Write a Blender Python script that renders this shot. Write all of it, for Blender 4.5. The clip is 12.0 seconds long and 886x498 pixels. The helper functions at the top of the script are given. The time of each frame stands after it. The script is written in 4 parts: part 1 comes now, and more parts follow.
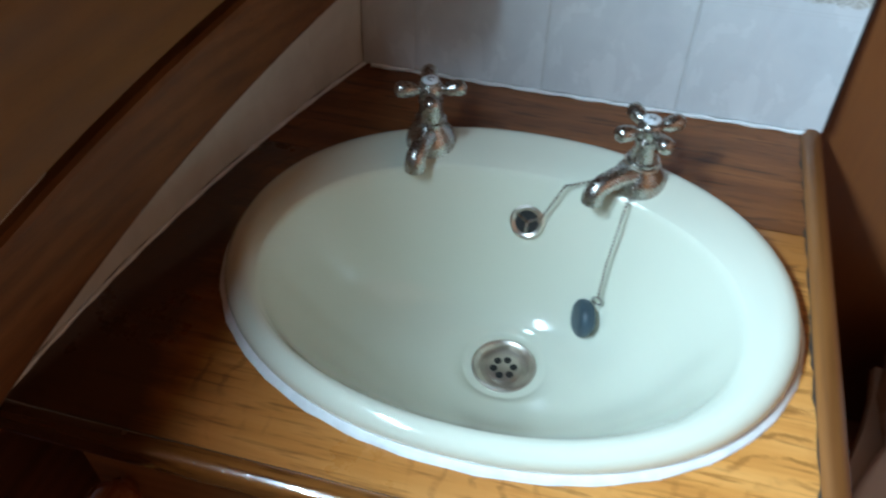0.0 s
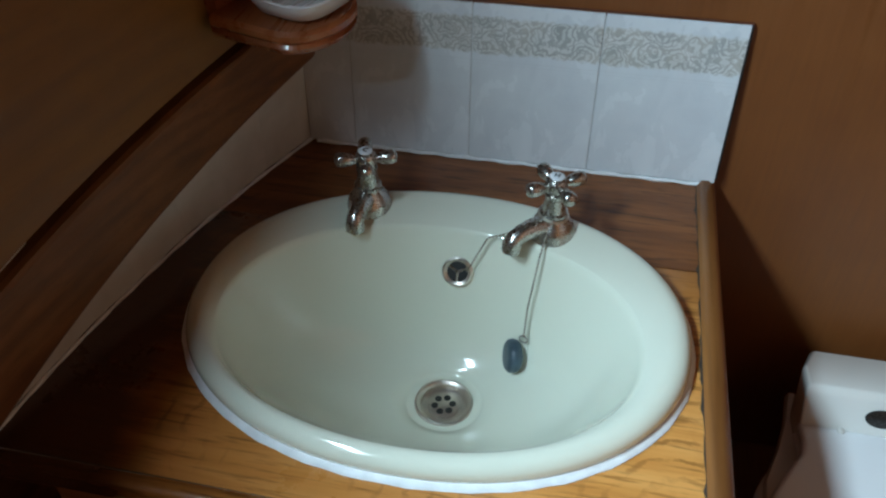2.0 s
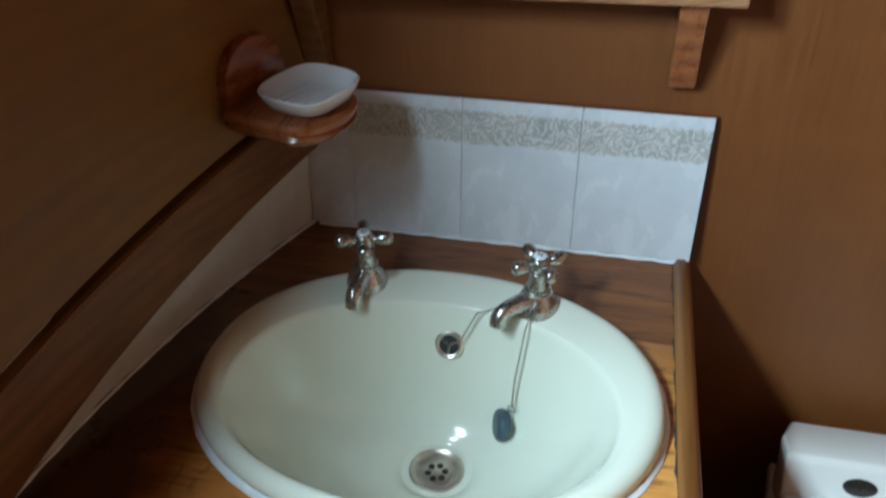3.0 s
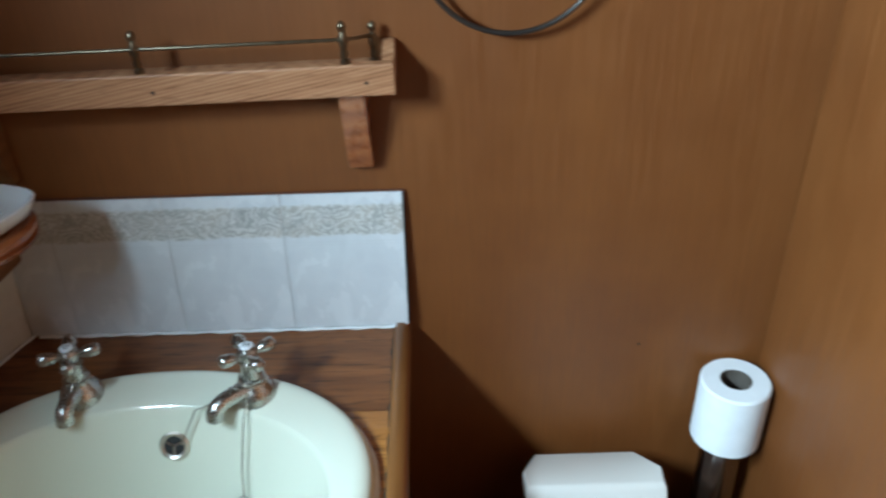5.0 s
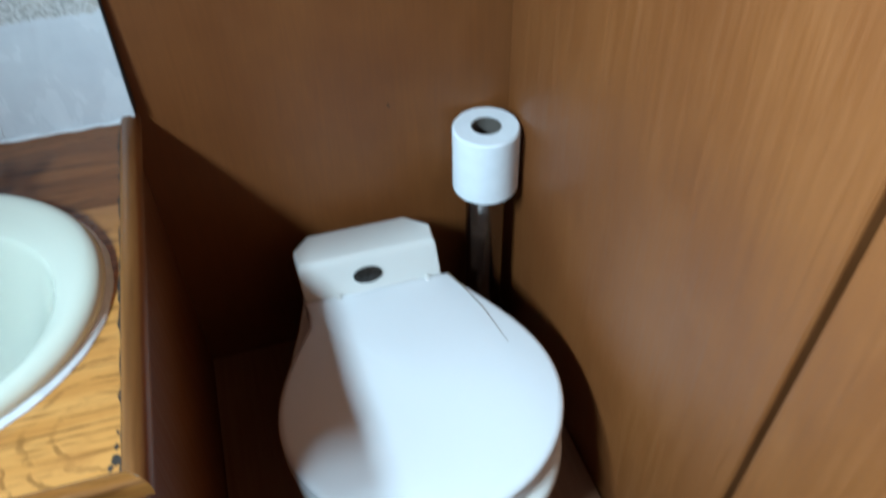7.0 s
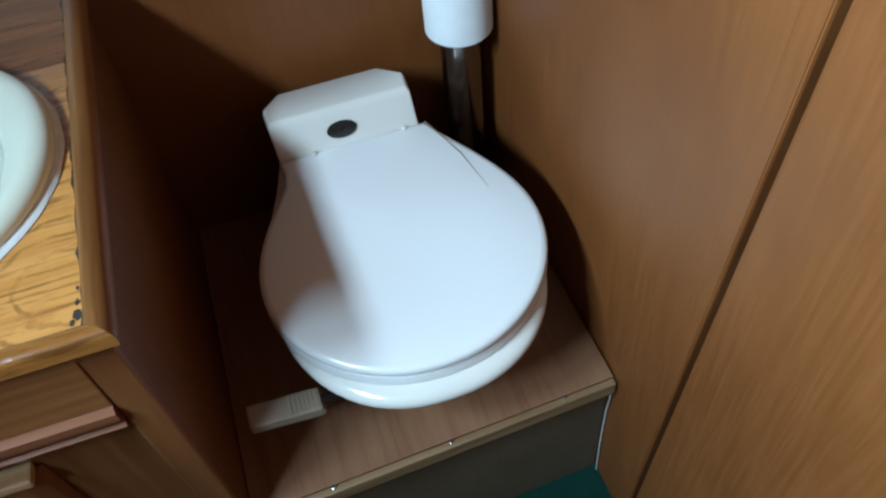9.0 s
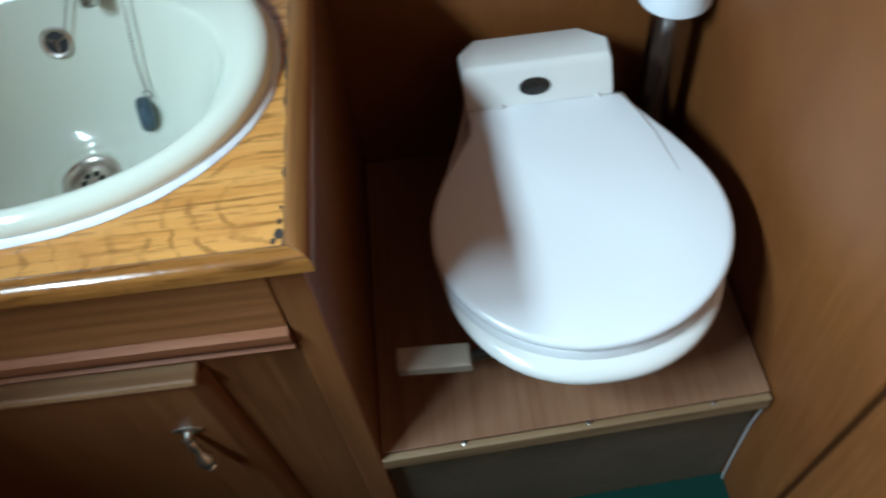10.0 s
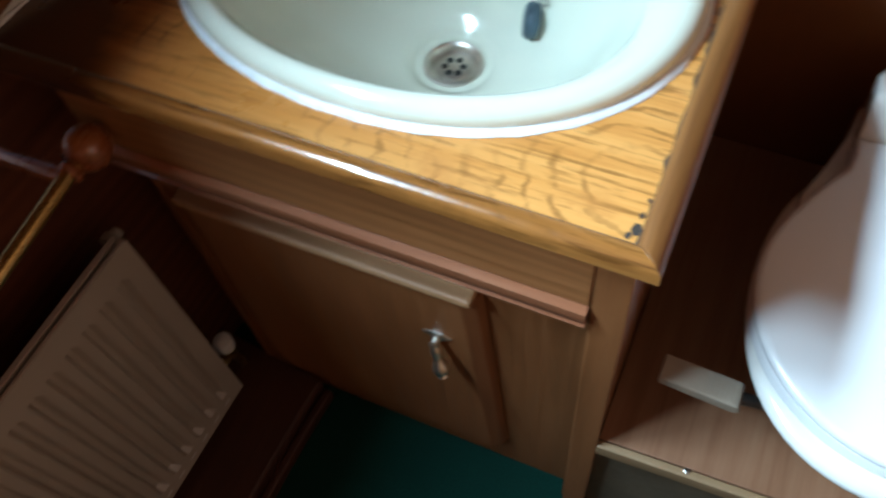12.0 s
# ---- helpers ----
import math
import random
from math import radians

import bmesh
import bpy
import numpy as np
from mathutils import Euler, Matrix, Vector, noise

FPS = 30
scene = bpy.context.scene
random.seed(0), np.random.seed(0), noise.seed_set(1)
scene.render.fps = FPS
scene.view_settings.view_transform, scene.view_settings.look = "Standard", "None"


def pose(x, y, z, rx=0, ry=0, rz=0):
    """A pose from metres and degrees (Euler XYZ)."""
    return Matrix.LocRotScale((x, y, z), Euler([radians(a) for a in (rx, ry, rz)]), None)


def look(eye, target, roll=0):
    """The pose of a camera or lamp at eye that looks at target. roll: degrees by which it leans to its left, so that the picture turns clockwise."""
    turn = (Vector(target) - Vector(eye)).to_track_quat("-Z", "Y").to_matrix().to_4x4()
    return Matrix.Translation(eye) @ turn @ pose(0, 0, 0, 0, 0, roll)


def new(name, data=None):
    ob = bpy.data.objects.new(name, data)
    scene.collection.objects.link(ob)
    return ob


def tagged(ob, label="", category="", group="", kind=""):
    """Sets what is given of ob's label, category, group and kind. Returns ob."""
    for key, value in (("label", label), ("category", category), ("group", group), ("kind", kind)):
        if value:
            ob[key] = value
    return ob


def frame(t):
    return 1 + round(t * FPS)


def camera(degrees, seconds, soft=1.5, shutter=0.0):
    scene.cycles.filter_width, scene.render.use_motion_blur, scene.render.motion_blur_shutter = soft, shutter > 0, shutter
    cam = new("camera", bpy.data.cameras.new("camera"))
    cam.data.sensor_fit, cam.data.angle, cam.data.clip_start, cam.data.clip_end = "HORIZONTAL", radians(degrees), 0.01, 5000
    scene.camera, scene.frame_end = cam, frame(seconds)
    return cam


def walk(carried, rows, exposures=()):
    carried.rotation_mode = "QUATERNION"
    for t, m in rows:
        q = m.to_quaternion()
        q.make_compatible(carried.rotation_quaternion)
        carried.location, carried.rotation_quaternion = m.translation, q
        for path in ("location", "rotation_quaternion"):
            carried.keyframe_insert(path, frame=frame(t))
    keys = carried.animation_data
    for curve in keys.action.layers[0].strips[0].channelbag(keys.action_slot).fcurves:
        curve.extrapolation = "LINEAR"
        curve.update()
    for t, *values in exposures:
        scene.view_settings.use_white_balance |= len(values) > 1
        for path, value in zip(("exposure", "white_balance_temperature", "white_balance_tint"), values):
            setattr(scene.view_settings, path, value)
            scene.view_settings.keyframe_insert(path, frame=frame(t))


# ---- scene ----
cam = camera(57.0, 12.0, soft=2.2, shutter=0.5)
PATH = [
    (0, (-0.211, -0.807, 1.403), (-0.564, 0.534, -0.038), 0.4),
    (0.5, (-0.216, -0.839, 1.406), (-0.425, 0.536, -0.031), 1.1),
    (1, (-0.208, -0.847, 1.404), (-0.421, 0.518, -0.042), -0.3),
    (1.5, (-0.182, -0.844, 1.425), (-0.451, 0.534, 0.002), -0.3),
    (2, (-0.149, -0.885, 1.458), (-0.471, 0.589, 0.145), -0.5),
    (2.5, (-0.126, -0.93, 1.456), (-0.463, 0.568, 0.175), -1.1),
    (2.7, (-0.127, -0.94, 1.472), (-0.477, 0.6, 0.245), -1.1),
    (4.3, (-0.051, -0.913, 1.552), (-0.333, 0.749, 0.474), -1.4),
    (4.5, (-0.031, -0.92, 1.559), (-0.201, 0.757, 0.483), -0.8),
    (5, (0.05, -0.925, 1.553), (0.061, 0.762, 0.479), -1.5),
    (5.5, (0.089, -0.936, 1.531), (0.253, 0.736, 0.446), -2.5),
    (6, (0.128, -0.947, 1.512), (0.386, 0.65, 0.335), -2.6),
    (6.5, (0.143, -0.964, 1.487), (0.469, 0.543, 0.214), -2.2),
    (7, (0.153, -0.968, 1.449), (0.527, 0.423, 0.062), -1.6),
    (7.2, (0.173, -0.948, 1.469), (0.51, 0.369, 0.002), -2.2),
    (8.8, (0.189, -0.99, 1.398), (0.478, 0.216, -0.17), -6.5),
    (9, (0.19, -0.989, 1.396), (0.465, 0.203, -0.187), -6.8),
    (9.5, (0.16, -0.973, 1.384), (0.319, 0.191, -0.234), -6.8),
    (10, (0.12, -0.951, 1.385), (0.105, 0.215, -0.24), -7.6),
    (10.5, (0.067, -0.918, 1.389), (-0.144, 0.2, -0.256), -7.5),
    (11, (0.013, -0.899, 1.392), (-0.382, 0.12, -0.284), -7.3),
    (11.5, (0.036, -0.876, 1.38), (-0.368, 0.102, -0.317), -9.3),
    (12, (0.013, -0.866, 1.378), (-0.513, 0.006, -0.343), -8.7),
]
EXPOSURES = ((0.0, 0.2, 6250, 10), (0.5, -0.25, 6450, 10), (1.5, -0.33, 6500, 10), (2.5, -0.10, 6500, 10), (4.5, 0.28, 6500, 10), (6.0, 0.28, 6450, 10), (7.0, 0.1, 6250, 10), (9.0, -0.15, 6250, 10), (9.5, -0.04, 6350, 10), (10.0, 0.03, 6450, 10), (10.5, 0.0, 6450, 10), (11.0, 0.02, 6300, 10), (12.0, 0.48, 6200, 10))
walk(cam, [(t, look(eye, target, roll)) for t, eye, target, roll in PATH], EXPOSURES)

# ---------------------------------------------------------------- light
world = bpy.data.worlds.new("sky")
world.use_nodes = True
scene.world = world
wn = world.node_tree
sky = wn.nodes.new("ShaderNodeTexSky")
sky.sky_type, sky.sun_disc = "NISHITA", False
sky.sun_elevation, sky.sun_rotation = radians(35), radians(250)
wn.nodes["Background"].inputs["Strength"].default_value = 0.12
wn.links.new(sky.outputs["Color"], wn.nodes["Background"].inputs["Color"])


def area_lamp(name, m, sx, sy, power, colour):
    d = bpy.data.lights.new(name, "AREA")
    d.shape, d.size, d.size_y, d.energy, d.color = "RECTANGLE", sx, sy, power, colour
    ob = new(name, d)
    ob.matrix_world = m
    return ob


# Plan of the cabin: back bulkhead on y = 0, hull side on the left that curves in to it, partition on the right.
LX0 = -0.519
Y_END = -1.75
CEIL = 2.08
TOP = 0.85          # worktop
STEP = 0.342        # toilet plinth
TILE = 0.1515


def hull_x(s):
    """The hull side's face, s metres forward of the back bulkhead."""
    u = min(s, 0.62)
    return LX0 - 0.40 * u + 0.29 * u * u - 0.04 * max(0.0, s - 0.62)


def hull_out(s):
    """The way from the hull side into the room."""
    d = (hull_x(s + 0.01) - hull_x(s - 0.01)) / 0.02
    return Vector((1, d, 0)).normalized()


def hull(s, off, z):
    """A point s metres along the hull side from the back corner, off metres into the room."""
    p = Vector((hull_x(s), -s, z)) + hull_out(s) * off
    p.z = z
    return p


W0, W1, WZ0, WZ1 = 0.68, 1.36, 1.62, 1.95      # window in the hull side: along, and heights
wc = hull((W0 + W1) / 2, -0.105, (WZ0 + WZ1) / 2)
window_light = area_lamp("window_daylight", look(wc, wc + hull_out(1.0) + Vector((0, 0, -1.30))), W1 - W0 - 0.04, 0.25, 94.0, (0.558, 0.80, 0.95))
window_light.data.spread = radians(150)

# ---------------------------------------------------------------- materials


class Nodes:
    """A short hand for building a node material."""

    def __init__(self, name):
        self.mat = bpy.data.materials.new(name)
        self.mat.use_nodes = True
        self.t = self.mat.node_tree
        self.b = self.t.nodes["Principled BSDF"]

    def n(self, kind, **props):
        node = self.t.nodes.new(kind)
        for k, v in props.items():
            node.inputs[k.replace("_", " ")].default_value = v
        return node

    def l(self, a, b):
        self.t.links.new(a, b)

    def coords(self, scale=(1, 1, 1), turn=(0, 0, 0)):
        c = self.n("ShaderNodeTexCoord")
        m = self.n("ShaderNodeMapping")
        m.inputs["Scale"].default_value = scale
        m.inputs["Rotation"].default_value = [radians(a) for a in turn]
        self.l(c.outputs["Object"], m.inputs["Vector"])
        return m.outputs["Vector"]

    def noise(self, vec, scale, detail=4, rough=0.55, distort=0.0):
        x = self.n("ShaderNodeTexNoise", Scale=scale, Detail=detail, Roughness=rough, Distortion=distort)
        self.l(vec, x.inputs["Vector"])
        return x.outputs["Fac"]

    def ramp(self, fac, *stops):
        r = self.n("ShaderNodeValToRGB")
        e = r.color_ramp.elements
        while len(e) < len(stops):
            e.new(0.5)
        for i, (p, c) in enumerate(stops):
            e[i].position = p
            e[i].color = (*c, 1) if not isinstance(c, float) else (c, c, c, 1)
        self.l(fac, r.inputs["Fac"])
        return r.outputs["Color"]

    def mix(self, fac, a, b, mode="MIX"):
        m = self.t.nodes.new("ShaderNodeMix")
        m.data_type, m.blend_type = "RGBA", mode
        for sock, v in ((m.inputs["Factor"], fac), (m.inputs["A"], a), (m.inputs["B"], b)):
            if isinstance(v, (int, float)):
                sock.default_value = v
            elif isinstance(v, tuple):
                sock.default_value = (*v, 1)
            else:
                self.l(v, sock)
        return m.outputs["Result"]

    def math(self, op, a, b=0.0, c=0.0):
        m = self.t.nodes.new("ShaderNodeMath")
        m.operation = op
        for i, v in enumerate((a, b, c)):
            if isinstance(v, (int, float)):
                m.inputs[i].default_value = v
            else:
                self.l(v, m.inputs[i])
        return m.outputs[0]

    def bump(self, height, strength=0.2, distance=0.002):
        b = self.n("ShaderNodeBump", Strength=strength, Distance=distance)
        self.l(height, b.inputs["Height"])
        self.l(b.outputs["Normal"], self.b.inputs["Normal"])

    def set(self, colour=None, rough=None, metal=None, coat=None, spec=None):
        for key, v in (("Base Color", colour), ("Roughness", rough), ("Metallic", metal), ("Coat Weight", coat), ("Specular IOR Level", spec)):
            if v is None:
                continue
            if isinstance(v, (int, float)):
                self.b.inputs[key].default_value = v
            elif isinstance(v, tuple):
                self.b.inputs[key].default_value = (*v, 1)
            else:
                self.l(v, self.b.inputs[key])
        return self.mat


def plain(name, colour, rough=0.4, metal=0.0, vary=0.08, scale=18.0, bump=0.0, coat=0.0, gloss_vary=1.0):
    m = Nodes(name)
    v = m.coords()
    f = m.noise(v, scale, 5)
    lo, hi = tuple(c * (1 - vary) for c in colour), tuple(min(1, c * (1 + vary)) for c in colour)
    fine = m.noise(v, scale * 9, 3)
    r = m.ramp(fine, (0.3, max(0.02, rough - 0.06 * gloss_vary)), (0.75, min(1.0, rough + 0.08 * gloss_vary)))
    if bump:
        m.bump(fine, bump, 0.001)
    return m.set(m.ramp(f, (0.3, lo), (0.7, hi)), r, metal, coat)


def wood(name, dark, mid, light, axis="z", grain=1.0, rough=0.4, coat=0.25, figure=0.5, bump=0.12, patch=0.5, mottle=(0.80, 0.74, 0.68)):
    """Varnished wood with its grain along one axis."""
    m = Nodes(name)
    long_, wide = 1.1 * grain, 26.0 * grain
    sc = {"x": (long_, wide, wide), "y": (wide, long_, wide), "z": (wide, wide, long_)}[axis]
    v = m.coords(sc)
    streak = m.noise(v, 2.2, 6, 0.62, 0.4)
    pores = m.noise(v, 9.0, 3, 0.7)
    broad = m.noise(m.coords(), 2.4, 3)
    sc2 = {"x": (1.2, 9, 9), "y": (9, 1.2, 9), "z": (9, 9, 1.2)}[axis]
    v2 = m.coords(tuple(a * grain for a in sc2))
    wave = m.n("ShaderNodeTexWave", Scale=1.3, Distortion=5.0, Detail=3.0)
    wave.wave_type = "RINGS"
    m.l(v2, wave.inputs["Vector"])
    fig = m.mix(figure, streak, wave.outputs["Fac"])
    col = m.ramp(fig, (0.22, dark), (0.5, mid), (0.8, light))
    col = m.mix(m.ramp(pores, (0.52, 0.0), (0.75, 0.45)), col, dark)
    col = m.mix(m.math("MULTIPLY", m.ramp(broad, (0.35, 0.0), (0.7, 1.0)), patch), col, mid, "MULTIPLY") if patch > 0.6 else m.mix(m.math("MULTIPLY", broad, patch * 0.6), col, mid)
    blot = m.noise(m.coords((1.0, 1.0, 0.7)), 5.5, 4, 0.6, 0.3)
    col = m.mix(0.55, col, m.ramp(blot, (0.34, mottle), (0.66, (1.0, 1.0, 1.0))), "MULTIPLY")
    m.bump(pores, bump, 0.0008)
    return m.set(col, m.ramp(streak, (0.3, rough - 0.07), (0.7, rough + 0.1)), 0.0, coat)


M_VENEER = wood("veneer_panel", (0.170, 0.053, 0.0118), (0.200, 0.065, 0.0150), (0.232, 0.079, 0.0190), "z", 3.2, 0.5, 0.03, 0.04, 0.05, 0.3, mottle=(0.66, 0.56, 0.46))
M_HULL = wood("hull_panel", (0.19, 0.080, 0.013), (0.24, 0.106, 0.018), (0.28, 0.128, 0.024), "y", 0.8, 0.6, 0.0, 0.12, 0.05, 0.3)
M_BEAM = wood("beam_wood", (0.11, 0.041, 0.012), (0.21, 0.083, 0.024), (0.30, 0.130, 0.043), "y", 1.3, 0.62, 0.0, 0.15, 0.2, 0.4, mottle=(0.60, 0.52, 0.45))
M_CAB = wood("cabinet_oak", (0.17, 0.058, 0.017), (0.255, 0.094, 0.030), (0.32, 0.13, 0.047), "z", 1.6, 0.48, 0.03, 0.2, 0.12, 0.4)
M_CABX = wood("cabinet_oak_cross", (0.22, 0.083, 0.025), (0.34, 0.135, 0.045), (0.43, 0.19, 0.07), "x", 1.6, 0.46, 0.05, 0.2, 0.12, 0.4)
M_MOULD = wood("moulding_wood", (0.15, 0.046, 0.020), (0.28, 0.098, 0.044), (0.37, 0.15, 0.070), "x", 1.0, 0.32, 0.3, 0.2, 0.08, 0.3)
M_PINE = wood("pale_oak", (0.30, 0.140, 0.062), (0.58, 0.335, 0.165), (0.72, 0.47, 0.26), "x", 0.8, 0.5, 0.0, 0.8, 0.15, 0.3)
M_MAHOG = wood("mahogany", (0.18, 0.05, 0.018), (0.32, 0.10, 0.035), (0.42, 0.15, 0.055), "y", 1.2, 0.28, 0.5, 0.3, 0.05, 0.3)
M_STEPTOP = wood("plinth_laminate", (0.20, 0.088, 0.046), (0.27, 0.13, 0.070), (0.32, 0.165, 0.092), "y", 1.6, 0.42, 0.0, 0.0, 0.05, 0.2)
M_STEPEDGE = wood("plinth_edge", (0.17, 0.095, 0.045), (0.28, 0.17, 0.085), (0.38, 0.25, 0.14), "x", 1.0, 0.5, 0.0, 0.2, 0.1, 0.3)
M_STEPFRONT = plain("plinth_front", (0.135, 0.098, 0.062), 0.62, 0, 0.15, 9, 0.05)
M_SKIRT = wood("dark_skirting", (0.08, 0.025, 0.014), (0.14, 0.045, 0.024), (0.2, 0.07, 0.036), "y", 1.0, 0.35, 0.2, 0.2, 0.08, 0.3)


def flecked_oak(name, dark, mid, light):
    """Pale oak whose grain runs out at a slant across the board."""
    m = Nodes(name)
    v = m.coords((1, 1, 1), (0, 11, 0))
    mp = m.n("ShaderNodeMapping")
    mp.inputs["Scale"].default_value = (7, 60, 130)
    m.l(v, mp.inputs["Vector"])
    a = m.noise(mp.outputs["Vector"], 1.3, 4, 0.6, 0.8)
    wave = m.n("ShaderNodeTexWave", Scale=0.55, Distortion=6.0, Detail=3.0)
    wave.bands_direction = "Z"
    m.l(mp.outputs["Vector"], wave.inputs["Vector"])
    f = m.mix(0.2, a, wave.outputs["Fac"])
    pores = m.noise(m.coords((30, 200, 260)), 1.0, 2)
    col = m.mix(m.ramp(pores, (0.55, 0.0), (0.7, 0.5)), m.ramp(f, (0.25, dark), (0.48, mid), (0.72, light)), dark)
    m.bump(pores, 0.12, 0.0008)
    return m.set(col, m.ramp(a, (0.3, 0.42), (0.7, 0.55)))


def oak_top(name, dark, mid, light, rings, gloss=0.0, left_colour=None):
    """Old varnished oak: long grain, dark pores and dashes along it, and growth rings that show as arcs."""
    m = Nodes(name)
    streak = m.noise(m.coords((1.6, 24, 24)), 2.2, 6, 0.62, 0.5)
    fine = m.noise(m.coords((14, 190, 90)), 1.0, 3, 0.6)
    c = m.n("ShaderNodeTexCoord")
    mp = m.n("ShaderNodeMapping")
    mp.inputs["Location"].default_value = (-0.255, 0.25, 0.0)
    mp.inputs["Scale"].default_value = (1.0, 1.15, 1.0)
    m.l(c.outputs["Object"], mp.inputs["Vector"])
    ln = m.t.nodes.new("ShaderNodeVectorMath")
    ln.operation = "LENGTH"
    m.l(mp.outputs["Vector"], ln.inputs[0])
    wob = m.noise(m.coords((9, 14, 9)), 1.6, 4, 0.6)
    d = m.math("ADD", ln.outputs["Value"], m.math("MULTIPLY", wob, 0.042))
    arcs = m.math("MULTIPLY_ADD", m.math("SINE", m.math("MULTIPLY", d, 270.0)), 0.5, 0.5)
    line = m.ramp(arcs, (0.80, 0.0), (0.98, 1.0))
    broken = m.ramp(m.noise(m.coords((60, 60, 60)), 1.0, 3), (0.36, 0.0), (0.56, 1.0))
    patch = m.ramp(m.noise(m.coords((5, 7, 5)), 1.3, 2), (0.44, 0.0), (0.58, 1.0))
    col = m.ramp(streak, (0.14, dark), (0.45, mid), (0.7, light))
    col = m.mix(m.math("MULTIPLY", m.math("MULTIPLY", line, m.math("MULTIPLY", broken, patch)), rings), col, tuple(q * 0.45 for q in dark))
    col = m.mix(m.ramp(fine, (0.54, 0.0), (0.68, 0.75)), col, tuple(q * 0.5 for q in dark))
    worn = m.noise(m.coords(), 10.0, 6, 0.65)
    col = m.mix(m.ramp(worn, (0.58, 0.0), (0.76, 0.65)), col, dark)
    if left_colour:                         # darker and browner towards the left end, browner towards the back
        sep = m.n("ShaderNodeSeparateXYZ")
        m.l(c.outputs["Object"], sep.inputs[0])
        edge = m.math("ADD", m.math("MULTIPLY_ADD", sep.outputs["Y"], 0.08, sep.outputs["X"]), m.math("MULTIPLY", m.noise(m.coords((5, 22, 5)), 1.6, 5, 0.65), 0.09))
        left_dark = m.ramp(m.math("MULTIPLY_ADD", edge, 15.0, 3.55), (0.0, 1.0), (1.0, 0.0))
        left_brown = m.ramp(m.math("MULTIPLY_ADD", edge, 2.6, 0.50), (0.0, 1.0), (1.0, 0.0))
        col = m.mix(m.math("MULTIPLY", left_brown, 0.8), col, (0.66, 0.52, 0.44), "MULTIPLY")
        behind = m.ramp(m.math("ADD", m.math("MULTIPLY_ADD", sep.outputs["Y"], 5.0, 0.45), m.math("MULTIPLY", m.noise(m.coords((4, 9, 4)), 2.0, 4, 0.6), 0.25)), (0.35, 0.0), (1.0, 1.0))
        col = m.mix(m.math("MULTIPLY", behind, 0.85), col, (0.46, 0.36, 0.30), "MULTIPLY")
        col = m.mix(m.math("MULTIPLY", left_dark, 0.95), col, left_colour)
    m.bump(m.math("ADD", fine, m.math("MULTIPLY", line, -0.4)), 0.2, 0.0008)
    return m.set(col, m.ramp(worn, (0.3, 0.24 - gloss), (0.7, 0.44 - gloss)), 0.0, 0.4 + 3.0 * gloss if gloss >= 0 else 0.08)


M_SHELF = flecked_oak("shelf_oak", (0.21, 0.080, 0.036), (0.37, 0.168, 0.080), (0.47, 0.24, 0.125))
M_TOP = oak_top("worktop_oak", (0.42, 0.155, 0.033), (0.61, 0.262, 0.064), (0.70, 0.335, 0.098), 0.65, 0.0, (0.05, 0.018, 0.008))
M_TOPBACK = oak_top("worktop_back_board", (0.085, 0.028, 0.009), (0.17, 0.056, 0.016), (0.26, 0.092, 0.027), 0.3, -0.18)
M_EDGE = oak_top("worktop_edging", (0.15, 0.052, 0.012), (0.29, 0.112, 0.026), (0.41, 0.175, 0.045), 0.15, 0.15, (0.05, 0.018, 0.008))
M_EDGE_SIDE = wood("worktop_side_edging", (0.115, 0.040, 0.0105), (0.23, 0.088, 0.022), (0.34, 0.143, 0.040), "y", 1.0, 0.46, 0.08, 0.2, 0.1, 0.3)
M_STAIN = plain("black_stain", (0.040, 0.028, 0.020), 0.7, 0, 0.3, 60)

M_CERAMIC = plain("cream_ceramic", (0.72, 0.735, 0.62), 0.12, 0, 0.006, 6, 0.0, 0.5, 0.15)
M_WHITE = plain("white_plastic", (0.82, 0.82, 0.83), 0.25, 0, 0.0005, 6, 0.0, 0.0, 0.02)
M_TANK = plain("white_ceramic", (0.78, 0.76, 0.72), 0.16, 0, 0.006, 5, 0.0, 0.4, 0.15)
M_SEALANT = plain("white_sealant", (0.78, 0.80, 0.82), 0.5, 0, 0.1, 60, 0.2)
M_CHROME = plain("chrome", (0.45, 0.43, 0.40), 0.28, 1.0, 0.12, 40)
M_STEEL = plain("brushed_waste", (0.66, 0.60, 0.54), 0.36, 1.0, 0.15, 60)
M_TUBE = plain("dark_chrome_tube", (0.30, 0.28, 0.27), 0.2, 1.0, 0.1, 20)
M_PEWTER = plain("aged_pewter", (0.74, 0.69, 0.60), 0.34, 1.0, 0.2, 60)
M_GALLERY = plain("tarnished_gallery", (0.16, 0.125, 0.085), 0.35, 1.0, 0.25, 80)
M_BRASS = plain("aged_brass", (0.55, 0.40, 0.16), 0.3, 1.0, 0.15, 40)
M_BRONZE = plain("dark_bronze", (0.045, 0.038, 0.034), 0.35, 0.6, 0.15, 40)
M_BLACK = plain("black_hole", (0.012, 0.012, 0.012), 0.6, 0, 0.1, 30)
M_RUBBER = plain("blue_grey_rubber", (0.040, 0.070, 0.095), 0.42, 0, 0.35, 60, 0.2)
M_BADGE = plain("black_badge", (0.02, 0.018, 0.016), 0.25, 0, 0.1, 50)
M_PORCELAIN = plain("white_porcelain", (0.75, 0.75, 0.76), 0.15, 0, 0.03, 10, 0.0, 0.5)
M_PAPER = plain("toilet_paper", (0.82, 0.85, 0.88), 0.9, 0, 0.03, 40, 0.25)
M_CARD = plain("cardboard_core", (0.11, 0.09, 0.075), 0.8, 0, 0.1, 60, 0.2)
